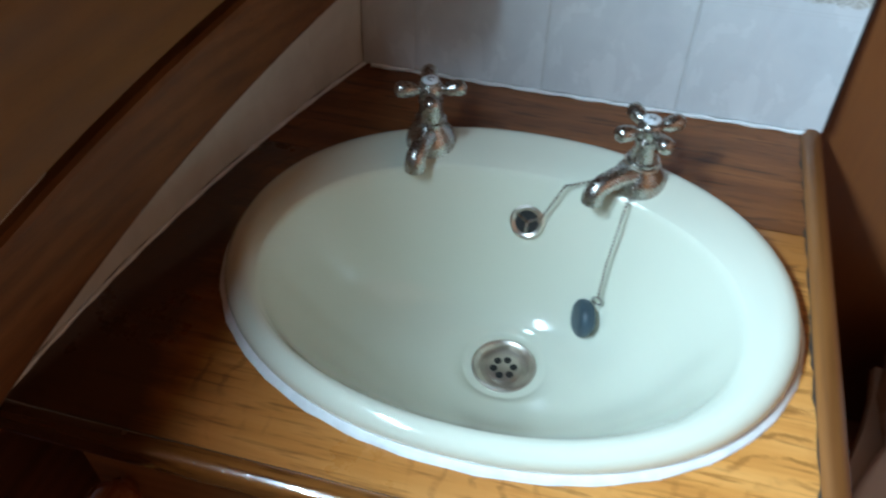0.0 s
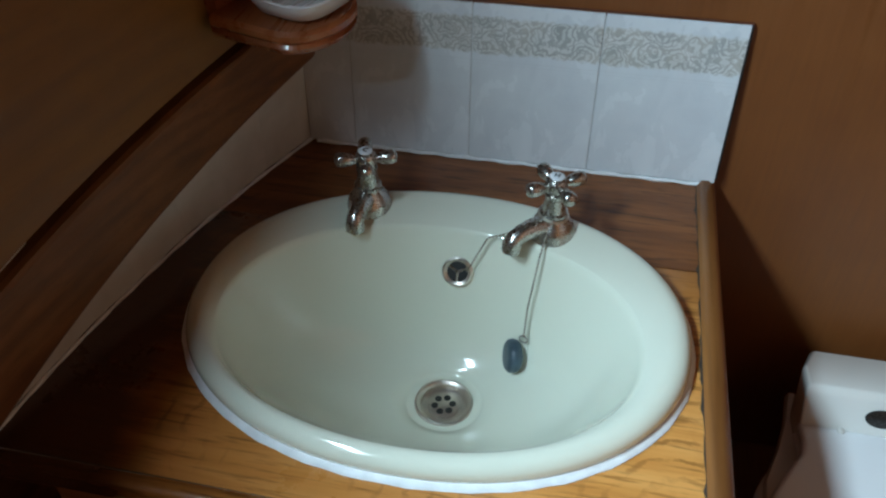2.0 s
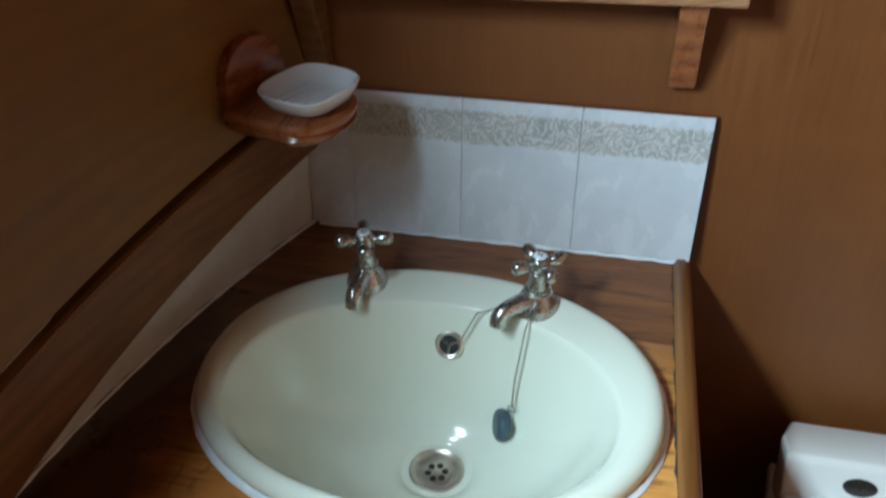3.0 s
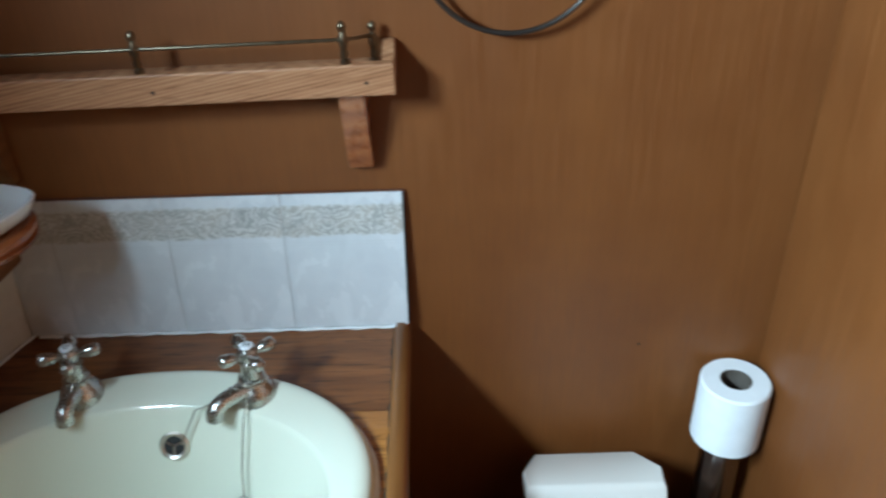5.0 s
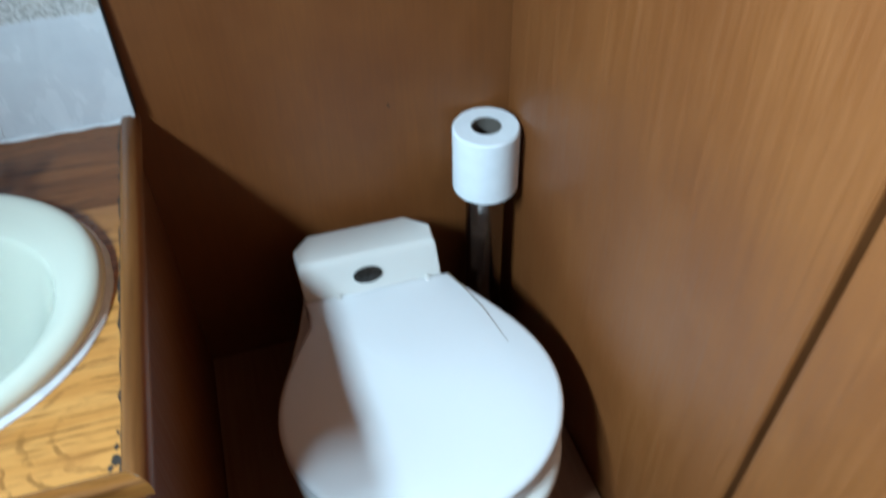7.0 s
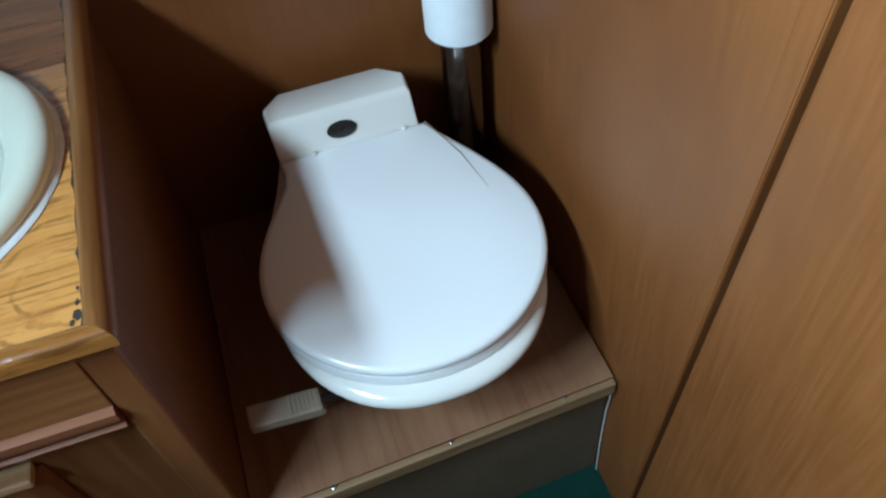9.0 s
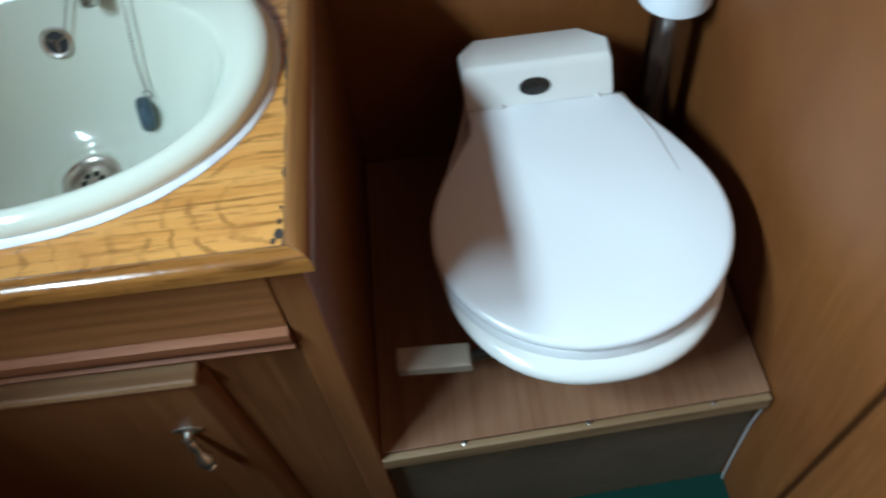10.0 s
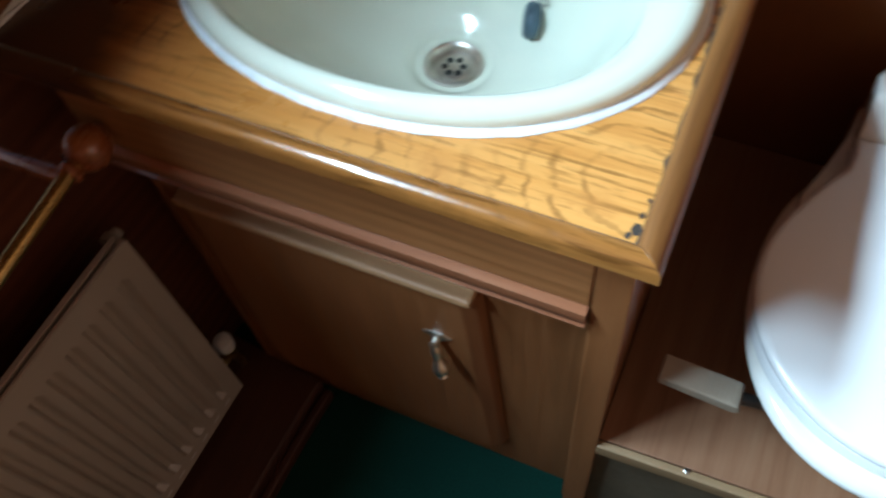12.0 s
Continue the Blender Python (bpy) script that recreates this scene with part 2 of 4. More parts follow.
M_RAD = plain("radiator_enamel", (0.44, 0.385, 0.34), 0.35, 0, 0.04, 8)
M_PEDAL = plain("cream_plastic", (0.32, 0.255, 0.195), 0.45, 0, 0.08, 30)
M_GROUT = plain("grout", (0.55, 0.56, 0.56), 0.8, 0, 0.1, 50, 0.2)
M_GAP = plain("dark_gap", (0.015, 0.010, 0.008), 0.7, 0, 0.1, 30)
M_BOXING = wood("pipe_boxing", (0.035, 0.011, 0.007), (0.06, 0.019, 0.011), (0.085, 0.03, 0.016), "y", 1.0, 0.5, 0.0, 0.2, 0.08, 0.3)
# For the unseen ceiling and rear wall, kept dark to cut bounced light.
M_CEIL = wood("ceiling_board", (0.07, 0.027, 0.010), (0.10, 0.038, 0.014), (0.13, 0.05, 0.02), "y", 1.0, 0.42, 0.15, 0.12, 0.04, 0.3)


def carpet():
    m = Nodes("green_carpet")
    v = m.coords()
    a, b = m.noise(v, 350, 4, 0.7), m.noise(v, 9, 4)
    col = m.mix(m.ramp(b, (0.35, 0.0), (0.7, 0.6)), m.ramp(a, (0.3, (0.002, 0.019, 0.013)), (0.7, (0.007, 0.068, 0.050))), (0.003, 0.031, 0.023))
    m.bump(a, 0.9, 0.004)
    m.b.inputs["Sheen Weight"].default_value = 0.05
    m.b.inputs["Specular IOR Level"].default_value = 0.1
    return m.set(col, 0.95)


M_CARPET = carpet()


def tile_material():
    """Pale marbled glaze with a printed scroll border near the top edge of each tile."""
    m = Nodes("wall_tile_glaze")
    v = m.coords()
    c = m.n("ShaderNodeTexCoord")
    sep = m.n("ShaderNodeSeparateXYZ")
    m.l(c.outputs["Object"], sep.inputs[0])
    z = sep.outputs["Z"]
    info = m.n("ShaderNodeObjectInfo")
    cloud = m.noise(m.coords((1, 1, 0.6)), 22, 5, 0.6, 0.4)
    base = m.ramp(cloud, (0.3, (0.60, 0.63, 0.67)), (0.7, (0.70, 0.73, 0.76)))

    def between(lo, hi):
        return m.math("MULTIPLY", m.math("GREATER_THAN", z, lo), m.math("LESS_THAN", z, hi))

    # a soft-edged printed band of roses and leaves: three roses to a tile, leaf strokes between them
    wob = m.math("MULTIPLY_ADD", m.noise(v, 130, 3), 0.012, -0.006)
    zz = m.math("ADD", z, wob)
    band = m.math("MULTIPLY", m.ramp(m.math("MULTIPLY_ADD", zz, 120.0, -17.0), (0.0, 0.0), (0.5, 1.0)), m.ramp(m.math("MULTIPLY_ADD", zz, -120.0, 22.7), (0.0, 0.0), (0.5, 1.0)))
    rules = m.math("ADD", between(0.1335, 0.1342), between(0.1295, 0.1300))
    shift = m.t.nodes.new("ShaderNodeVectorMath")
    shift.operation = "ADD"
    m.l(v, shift.inputs[0])
    m.l(m.math("MULTIPLY", info.outputs["Random"], 9.0), shift.inputs[1])
    warp = m.n("ShaderNodeTexNoise", Scale=46.0, Detail=2.0)
    m.l(shift.outputs[0], warp.inputs["Vector"])
    w = m.t.nodes.new("ShaderNodeVectorMath")
    w.operation = "MULTIPLY_ADD"
    m.l(warp.outputs["Color"], w.inputs[0])
    w.inputs[1].default_value = (0.034, 0.034, 0.034)
    m.l(shift.outputs[0], w.inputs[2])
    vor = m.n("ShaderNodeTexVoronoi", Scale=25.0)
    m.l(w.outputs[0], vor.inputs["Vector"])
    ring = m.math("MULTIPLY_ADD", m.math("SINE", m.math("MULTIPLY", vor.outputs["Distance"], 42.0)), 0.5, 0.5)
    petal = m.ramp(ring, (0.52, 0.0), (0.74, 1.0))
    curl = m.ramp(m.math("MULTIPLY_ADD", m.math("SINE", m.math("MULTIPLY", warp.outputs["Fac"], 62.0)), 0.5, 0.5), (0.74, 0.0), (0.90, 1.0))
    stroke = m.math("MAXIMUM", petal, m.math("MULTIPLY", curl, 0.8))
    rose = m.ramp(vor.outputs["Distance"], (0.10, 1.0), (0.42, 0.0))
    tint = m.ramp(m.noise(shift.outputs[0], 32, 2), (0.42, (0.27, 0.275, 0.27)), (0.6, (0.37, 0.34, 0.30)))
    ground = m.mix(m.math("MULTIPLY", band, 0.75), base, (0.60, 0.59, 0.565))
    ground = m.mix(m.math("MULTIPLY", m.math("MULTIPLY", band, rose), 0.30), ground, tint)
    col = m.mix(m.math("MULTIPLY", m.math("MULTIPLY", band, stroke), 0.62), ground, tint)
    col = m.mix(m.math("MULTIPLY", rules, 0.25), col, (0.45, 0.46, 0.47))
    m.bump(m.math("MULTIPLY", band, stroke), 0.15, 0.001)
    return m.set(col, m.ramp(cloud, (0.3, 0.2), (0.7, 0.32)), 0.0, 0.2)


M_TILE = tile_material()


def plain_tile():
    m = Nodes("plain_tile_glaze")
    cloud = m.noise(m.coords(), 22, 5, 0.6, 0.4)
    return m.set(m.ramp(cloud, (0.3, (0.58, 0.56, 0.52)), (0.7, (0.68, 0.66, 0.62))), 0.25, 0.0, 0.2)


M_TILE_PLAIN = plain_tile()

# ---------------------------------------------------------------- builders


def thing(name, base, label, category, group="", kind=""):
    ob = new(name)
    ob.empty_display_size = 0.05
    ob.location = base
    return tagged(ob, label, category, group, kind)


def root_of(ob):
    while ob.parent:
        ob = ob.parent
    return ob


def mesh_of(name, bm, material, smooth=None):
    bmesh.ops.recalc_face_normals(bm, faces=bm.faces)
    me = bpy.data.meshes.new(name)
    bm.to_mesh(me)
    bm.free()
    me.materials.append(material)
    if smooth is not None:
        me.shade_smooth()
        me.set_sharp_from_angle(angle=radians(smooth))
    return me


def part(name, bm, material, parent, label="", smooth=None, kind=""):
    """Links a bmesh, given in world coordinates, as one mesh under a thing or a part."""
    bmesh.ops.translate(bm, vec=-Vector(root_of(parent).location), verts=bm.verts)
    ob = new(name, mesh_of(name, bm, material, smooth))
    ob.parent = parent
    return tagged(ob, label, kind=kind)


def solid(name, bm, material, label, category="", kind="", smooth=None, base=(0, 0, 0)):
    """A thing or a piece of the setting that is one mesh."""
    bmesh.ops.translate(bm, vec=-Vector(base), verts=bm.verts)
    ob = new(name, mesh_of(name, bm, material, smooth))
    ob.location = base
    return tagged(ob, label, category, kind=kind)


def bevel(bm, width, segments=2, edges=None):
    if width:
        bmesh.ops.bevel(bm, geom=edges or bm.edges[:], offset=width, segments=segments, profile=0.6, affect="EDGES", clamp_overlap=True)
    return bm


def box(x0, x1, y0, y1, z0, z1, r=0.002, seg=2):
    bm = bmesh.new()
    bmesh.ops.create_cube(bm, size=1)
    for v in bm.verts:
        v.co = ((x0 + x1) / 2 + v.co.x * (x1 - x0), (y0 + y1) / 2 + v.co.y * (y1 - y0), (z0 + z1) / 2 + v.co.z * (z1 - z0))
    return bevel(bm, r, seg)


def prism(points, lo, hi, r=0.0, seg=2, axis="z"):
    """A polygon in plan, from lo to hi along an axis. For axis x the points are (y, z), for y they are (x, z)."""
    bm = bmesh.new()
    put = {"z": lambda p, h: (p[0], p[1], h), "x": lambda p, h: (h, p[0], p[1]), "y": lambda p, h: (p[0], h, p[1])}[axis]
    a = [bm.verts.new(put(p, lo)) for p in points]
    b = [bm.verts.new(put(p, hi)) for p in points]
    bm.faces.new(a)
    bm.faces.new(b)
    n = len(points)
    for i in range(n):
        bm.faces.new((a[i], a[(i + 1) % n], b[(i + 1) % n], b[i]))
    return bevel(bm, r, seg)


def hull_box(s0, s1, o0, o1, z0, z1, r=0.002, seg=2):
    """A bar laid along the hull side, with its long edges eased by r."""
    n = max(1, math.ceil((s1 - s0) / 0.05))
    r = min(r, (o1 - o0) / 3, (z1 - z0) / 3)
    if r > 0:
        prof = [(o0 + r, z0), (o1 - r, z0), (o1 - 0.3 * r, z0 + 0.3 * r), (o1, z0 + r), (o1, z1 - r), (o1 - 0.3 * r, z1 - 0.3 * r), (o1 - r, z1), (o0 + r, z1), (o0, z1 - r), (o0, z0 + r)]
    else:
        prof = [(o0, z0), (o1, z0), (o1, z1), (o0, z1)]
    return loft([[hull(s0 + (s1 - s0) * i / n, o, z) for o, z in prof] for i in range(n + 1)])


def loft(rings, close=True, cap_first=True, cap_last=True):
    bm = bmesh.new()
    vs = [[bm.verts.new(p) for p in ring] for ring in rings]
    n = len(vs[0])
    for a, b in zip(vs, vs[1:]):
        for i in range(n if close else n - 1):
            j = (i + 1) % n
            bm.faces.new((a[i], a[j], b[j], b[i]))
    if cap_first:
        bm.faces.new(vs[0])
    if cap_last:
        bm.faces.new(vs[-1])
    return bm


def ring_at(c, u, v, a, b=None, n=24, power=2.0):
    """An oval ring of points about c in the plane of u and v."""
    b = a if b is None else b
    out = []
    for i in range(n):
        t = 2 * math.pi * i / n
        ct, st = math.cos(t), math.sin(t)
        k = 2 / power
        out.append(Vector(c) + Vector(u) * (a * math.copysign(abs(ct) ** k, ct)) + Vector(v) * (b * math.copysign(abs(st) ** k, st)))
    return out


def turned(base, axis, profile, n=20, caps=True):
    """A turned solid: profile of (distance along the axis, radius)."""
    ax = Vector(axis).normalized()
    u = ax.orthogonal().normalized()
    v = ax.cross(u)
    return loft([ring_at(Vector(base) + ax * h, u, v, max(r, 1e-5), n=n) for h, r in profile], True, caps, caps)


def tube(points, radius, n=10, caps=True):
    """A pipe along points; radius one number or one for each point."""
    pts = [Vector(p) for p in points]
    rad = [radius] * len(pts) if isinstance(radius, (int, float)) else radius
    rings, u = [], None
    for i, p in enumerate(pts):
        d = (pts[min(i + 1, len(pts) - 1)] - pts[max(i - 1, 0)]).normalized()
        u = d.orthogonal().normalized() if u is None else (u - d * u.dot(d)).normalized()
        rings.append(ring_at(p, u, d.cross(u), rad[i], n=n))
    return loft(rings, True, caps, caps)


def torus(c, axis, R, r, n=40, m=10, a=None):
    ax = Vector(axis).normalized()
    u = ax.orthogonal().normalized() if a is None else Vector(a)
    v = ax.cross(u)
    bm = bmesh.new()
    vs = []
    for i in range(n):
        t = 2 * math.pi * i / n
        d = u * math.cos(t) + v * math.sin(t)
        vs.append([bm.verts.new(Vector(c) + d * (R + r * math.cos(2 * math.pi * j / m)) + ax * (r * math.sin(2 * math.pi * j / m))) for j in range(m)])
    for i in range(n):
        for j in range(m):
            bm.faces.new((vs[i][j], vs[(i + 1) % n][j], vs[(i + 1) % n][(j + 1) % m], vs[i][(j + 1) % m]))
    return bm


def joined(*bms):
    out = bmesh.new()
    for b in bms:
        me = bpy.data.meshes.new("tmp")
        b.to_mesh(me)
        b.free()
        out.from_mesh(me)
        bpy.data.meshes.remove(me)
    return out


# ---------------------------------------------------------------- the cabin
def right_x(y):
    """The partition's face, which runs out slightly towards the door."""
    return 0.520 - 0.024 * y


DOOR_Y = -0.626


def door_lean(bm):
    """The door's edge and its stop lean slightly forward with height."""
    for v in bm.verts:
        if abs(v.co.y - DOOR_Y) < 0.04:
            v.co.y -= 0.052 * (v.co.z - 0.5)
    return bm


floor_ob = solid("floor", box(-1.25, 0.80, Y_END - 0.1, 0.05, -0.04, 0.0, 0), M_CARPET, "dark green carpet on the cabin floor", "floor", "structure")
solid("ceiling", box(-1.25, 0.80, Y_END - 0.1, 0.05, CEIL, CEIL + 0.04, 0), M_CEIL, "dark brown wood cabin ceiling", "ceiling", "structure")
wall_back = solid("wall_back", box(-0.75, 0.62, 0.0, 0.03, 0.0, CEIL, 0), M_VENEER, "orange-brown wood veneer bulkhead", "wall", "structure")
wall_right = solid("wall_right", door_lean(prism([(right_x(0), -0.001), (right_x(DOOR_Y), DOOR_Y + 0.004), (0.60, DOOR_Y + 0.004), (0.60, -0.001)], 0.0, CEIL, 0.003)), M_VENEER, "orange-brown wood veneer partition", "wall", "structure")
solid("wall_rear", box(-1.25, 0.80, Y_END - 0.1, Y_END - 0.06, 0.0, CEIL, 0), M_CEIL, "wood veneer bulkhead behind", "wall", "structure")
door = thing("door_1", (0.56, -0.95, 0.0), "flush wood veneer cabin door, closed", "door", kind="structure")
part("door_panel", door_lean(prism([(right_x(DOOR_Y) + 0.003, DOOR_Y - 0.0028), (right_x(-1.32) + 0.003, -1.32), (0.60, -1.32), (0.60, DOOR_Y - 0.0028)], 0.012, CEIL - 0.08, 0.004)), M_VENEER, door)
solid("wall_right_rear", prism([(right_x(-1.33), -1.325), (right_x(Y_END - 0.06), Y_END - 0.06), (0.60, Y_END - 0.06), (0.60, -1.325)], 0.0, CEIL, 0.002), M_VENEER, "wood veneer partition beyond the door", "wall", "structure")
solid("wall_right_head", box(0.545, 0.60, -1.325, DOOR_Y, CEIL - 0.07, CEIL, 0.002), M_VENEER, "wood veneer over the door", "wall", "structure")
# Unseen dark sheet, added to keep outside light out of the door gaps.
solid("door_backing", box(0.602, 0.63, Y_END - 0.06, 0.0, 0.0, CEIL, 0), M_GAP, "unseen dark backing behind the partition, closing its gaps", "wall", "structure")
# Black strip added so the gap beside the door reads as deep shade.
solid("trim_door_seal", door_lean(prism([(right_x(DOOR_Y) + 0.026, DOOR_Y + 0.0036), (right_x(DOOR_Y) + 0.026, DOOR_Y - 0.0024), (right_x(DOOR_Y) + 0.034, DOOR_Y - 0.0024), (right_x(DOOR_Y) + 0.034, DOOR_Y + 0.0036)], 0.013, CEIL - 0.082)), M_GAP, "black strip added in the gap beside the door", "seal", "structure")
solid("trim_door_edge", door_lean(prism([(right_x(DOOR_Y + 0.030) - 0.0008, DOOR_Y + 0.030), (right_x(DOOR_Y + 0.006) - 0.0008, DOOR_Y + 0.006), (right_x(DOOR_Y) + 0.001, DOOR_Y + 0.006), (right_x(DOOR_Y) + 0.001, DOOR_Y + 0.030)], 0.0, CEIL, 0.001)), M_VENEER, "narrow veneer lipping at the door edge", "trim", "structure")

# hull side: lower panel, beam, upper panel with the window
S_END = 1.78
wall_left = solid("wall_left", joined(hull_box(0.0, S_END, -0.03, 0.0, 0.815, 1.0, 0), hull_box(0.0, S_END, -0.09, -0.06, 0.0, 0.815, 0)), M_SKIRT, "dark wood hull lining under the gunwale", "wall", "structure")


def sheer_low(bm):
    """Only the lower edge follows the sheer."""
    for v in bm.verts:
        if v.co.z < 1.2:
            v.co.z -= 0.140 * min(-v.co.y, 0.62)
    return bm


upper = joined(
    sheer_low(hull_box(-0.02, W0, -0.14, 0.0195, 1.0605, CEIL, 0)),
    sheer_low(hull_box(W1, S_END, -0.14, 0.0195, 1.0605, CEIL, 0)),
    sheer_low(hull_box(W0, W1, -0.14, 0.0195, 1.0605, WZ0, 0)),
    hull_box(W0, W1, -0.14, 0.0195, WZ1, CEIL, 0))
wall_up = solid("wall_left_upper", upper, M_HULL, "amber wood panel of the cabin side", "wall", "structure")


def sheer(bm):
    """Lets a piece laid along the hull drop with the sheer of the gunwale."""
    for v in bm.verts:
        v.co.z -= (0.140 if v.co.z > 1.0 else 0.205) * min(-v.co.y, 0.62)
    return bm


solid("trim_beam", sheer(hull_box(-0.01, S_END, -0.02, 0.022, 0.972, 1.046, 0.007, 3)), M_BEAM, "worn brown wooden gunwale beam", "beam", "structure")
solid("trim_beam_groove", sheer(hull_box(-0.01, S_END, -0.02, 0.004, 1.0465, 1.060, 0)), M_GAP, "dark groove above the gunwale beam", "groove", "structure")

win = thing("window_1", hull((W0 + W1) / 2, 0, WZ0), "cabin side window in a dark wood frame", "window", kind="structure")
for nm, a in (("window_sill", (W0 + 0.001, W1 - 0.001, -0.13, 0.026, WZ0 + 0.0005, WZ0 + 0.018)), ("window_head", (W0 + 0.001, W1 - 0.001, -0.13, 0.023, WZ1 - 0.018, WZ1 - 0.0005)),
              ("window_jamb", (W0 + 0.001, W0 + 0.018, -0.13, 0.023, WZ0 + 0.0185, WZ1 - 0.0185)), ("window_jamb", (W1 - 0.018, W1 - 0.001, -0.13, 0.023, WZ0 + 0.0185, WZ1 - 0.0185)),
              ("window_mullion", ((W0 + W1) / 2 - 0.015, (W0 + W1) / 2 + 0.015, -0.05, 0.015, WZ0 + 0.0185, WZ1 - 0.0185))):
    part(nm, hull_box(*a, 0.001, 1), M_SKIRT, win)

# pipe boxing along the hull under the radiator
solid("trim_pipe_boxing", joined(hull_box(0.50, S_END, -0.06, 0.165, 0.0, 0.055, 0.006, 2), hull_box(0.50, S_END, 0.1655, 0.182, 0.0, 0.03, 0.004, 2)), M_BOXING, "dark red wood pipe boxing along the hull", "boxing", "structure")

# toilet plinth
plinth = thing("plinth", (0.27, -0.25, 0.0), "raised wood-laminate plinth under the toilet", "step")
YF = -0.530
part("top_board", prism([(-0.004, -0.002), (right_x(0) - 0.002, -0.002), (right_x(YF) - 0.004, YF + 0.026), (-0.004, YF + 0.004)], STEP - 0.016, STEP, 0.001), M_STEPTOP, plinth, "reddish laminate top board")
part("edge_strip", prism([(-0.004, YF + 0.003), (right_x(YF) - 0.004, YF + 0.025), (right_x(YF) - 0.004, YF + 0.014), (-0.004, YF - 0.008)], STEP - 0.030, STEP - 0.001, 0.003), M_STEPEDGE, plinth, "worn pale edge strip")
part("front_panel", prism([(-0.004, YF + 0.012), (right_x(YF) - 0.002, YF + 0.036), (right_x(YF) - 0.002, YF + 0.048), (-0.004, YF + 0.026)], 0.001, STEP - 0.031, 0.001), M_STEPFRONT, plinth, "grey-brown front panel")
for x in (0.109, 0.279, 0.450):
    part("screw", turned((x, YF + 0.001 + 0.042 * x, STEP - 0.0015), (0, 0, 1), [(0, 0.0045), (0.0012, 0.0042), (0.002, 0.0025)], 12), M_CHROME, plinth, smooth=40)
solid("trim_sealant", tube([(right_x(YF) - 0.005, YF + 0.020, STEP - 0.02), (right_x(YF) - 0.003, YF + 0.030, STEP - 0.12), (right_x(YF) - 0.004, YF + 0.028, 0.10), (right_x(YF) - 0.003, YF + 0.026, 0.004)], 0.0013, 8), M_GROUT, "white sealant bead at the plinth end", "sealant", "structure", 60)

# ---------------------------------------------------------------- vanity
CF = -0.533         # face frame
CP = -0.503         # recessed panel behind the door
cab = thing("vanity_cabinet", (-0.27, -0.26, 0.0), "varnished oak vanity cabinet under the worktop", "cabinet")


def leaning(bm, x_from, lean, z_top=0.8):
    """Lets the right edge of a piece run out towards the foot."""
    for v in bm.verts:
        if v.co.x > x_from:
            v.co.x += lean * (z_top - v.co.z) / z_top
    return bm


part("side_panel", leaning(box(-0.026, -0.010, CF + 0.006, -0.002, 0.0, 0.826, 0.001), -0.1, 0.008), M_VENEER, cab, "plain veneer side panel")
part("side_panel", box(-0.600, -0.584, CP - 0.004, -0.17, 0.0, 0.826, 0.001), M_CAB, cab)
part("stile", leaning(box(-0.0435, -0.0095, CF - 0.004, CF + 0.0055, 0.0, 0.8353, 0.002), -0.1, 0.010), M_CAB, cab)
part("apron", box(-0.600, -0.0440, CF - 0.006, CF + 0.012, 0.7165, 0.8353, 0.0015), M_CABX, cab)
part("face_panel", leaning(box(-0.584, -0.0275, CP, CP + 0.010, 0.0, 0.688, 0.001), -0.1, 0.006), M_CAB, cab, "plain oak panel set back behind the frame")
part("moulding", prism([(CF + 0.012, 0.670), (CF - 0.002, 0.670), (CF - 0.008, 0.673), (CF - 0.010, 0.679), (CF - 0.004, 0.684), (CF - 0.0008, 0.6875), (CF - 0.011, 0.690), (CF - 0.0125, 0.697), (CF - 0.0125, 0.709), (CF - 0.006, 0.715), (CF + 0.0003, 0.716), (CF + 0.0003, 0.6995), (CF + 0.012, 0.6995)], -0.598, -0.0440, axis="x"), M_MOULD, cab, "reddish moulded rail in two bands")
part("stile_return", leaning(box(-0.0435, -0.0275, CF + 0.006, CP - 0.0005, 0.0, 0.826, 0.001), -0.1, 0.006), M_CAB, cab)
DY = CP - 0.022
cdoor = part("door", leaning(prism([(-0.545, DY + 0.004), (-0.539, DY), (-0.184, DY), (-0.168, DY + 0.009), (-0.162, CP - 0.0008), (-0.545, CP - 0.0008)], 0.112, 0.600, 0.003), -0.3, 0.030, 0.60), M_CAB, cab, "overlay door with bevelled edges")
part("edge_lip", box(-0.547, -0.168, DY - 0.006, CP - 0.001, 0.6005, 0.6125, 0.004), M_PINE, cdoor, "pale worn top edge")
HX, HZ = -0.218, 0.484
handle = part("handle", turned((HX, DY + 0.0005, HZ), (0, -1, 0), [(0, 0.010), (0.003, 0.010), (0.006, 0.006), (0.012, 0.005), (0.014, 0.007), (0.017, 0.004)], 14), M_PEWTER, cdoor, "pewter drop handle", 40)
part("back_plate", prism([(HX - 0.020, HZ + 0.005), (HX - 0.008, HZ + 0.011), (HX + 0.008, HZ + 0.011), (HX + 0.020, HZ + 0.005), (HX + 0.009, HZ - 0.005), (HX - 0.009, HZ - 0.005)], DY - 0.003, DY - 0.0002, 0.0008, 1, "y"), M_PEWTER, handle)
part("drop", turned((HX, DY - 0.012, HZ - 0.002), (0.28, -0.30, -1), [(0, 0.0045), (0.006, 0.0065), (0.012, 0.0070), (0.020, 0.0055), (0.027, 0.0062), (0.035, 0.0098), (0.041, 0.0112), (0.047, 0.0096), (0.050, 0.0062), (0.054, 0.0078), (0.057, 0.0030)], 14), M_PEWTER, handle, smooth=40)

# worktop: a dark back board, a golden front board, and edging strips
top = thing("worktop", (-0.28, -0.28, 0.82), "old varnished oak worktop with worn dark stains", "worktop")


def lx(y, off=0.002):
    return hull_x(-y) + off


BC, BA, BB = (-0.2833, -0.3130), 0.2545, 0.1930     # basin centre and half widths at the worktop
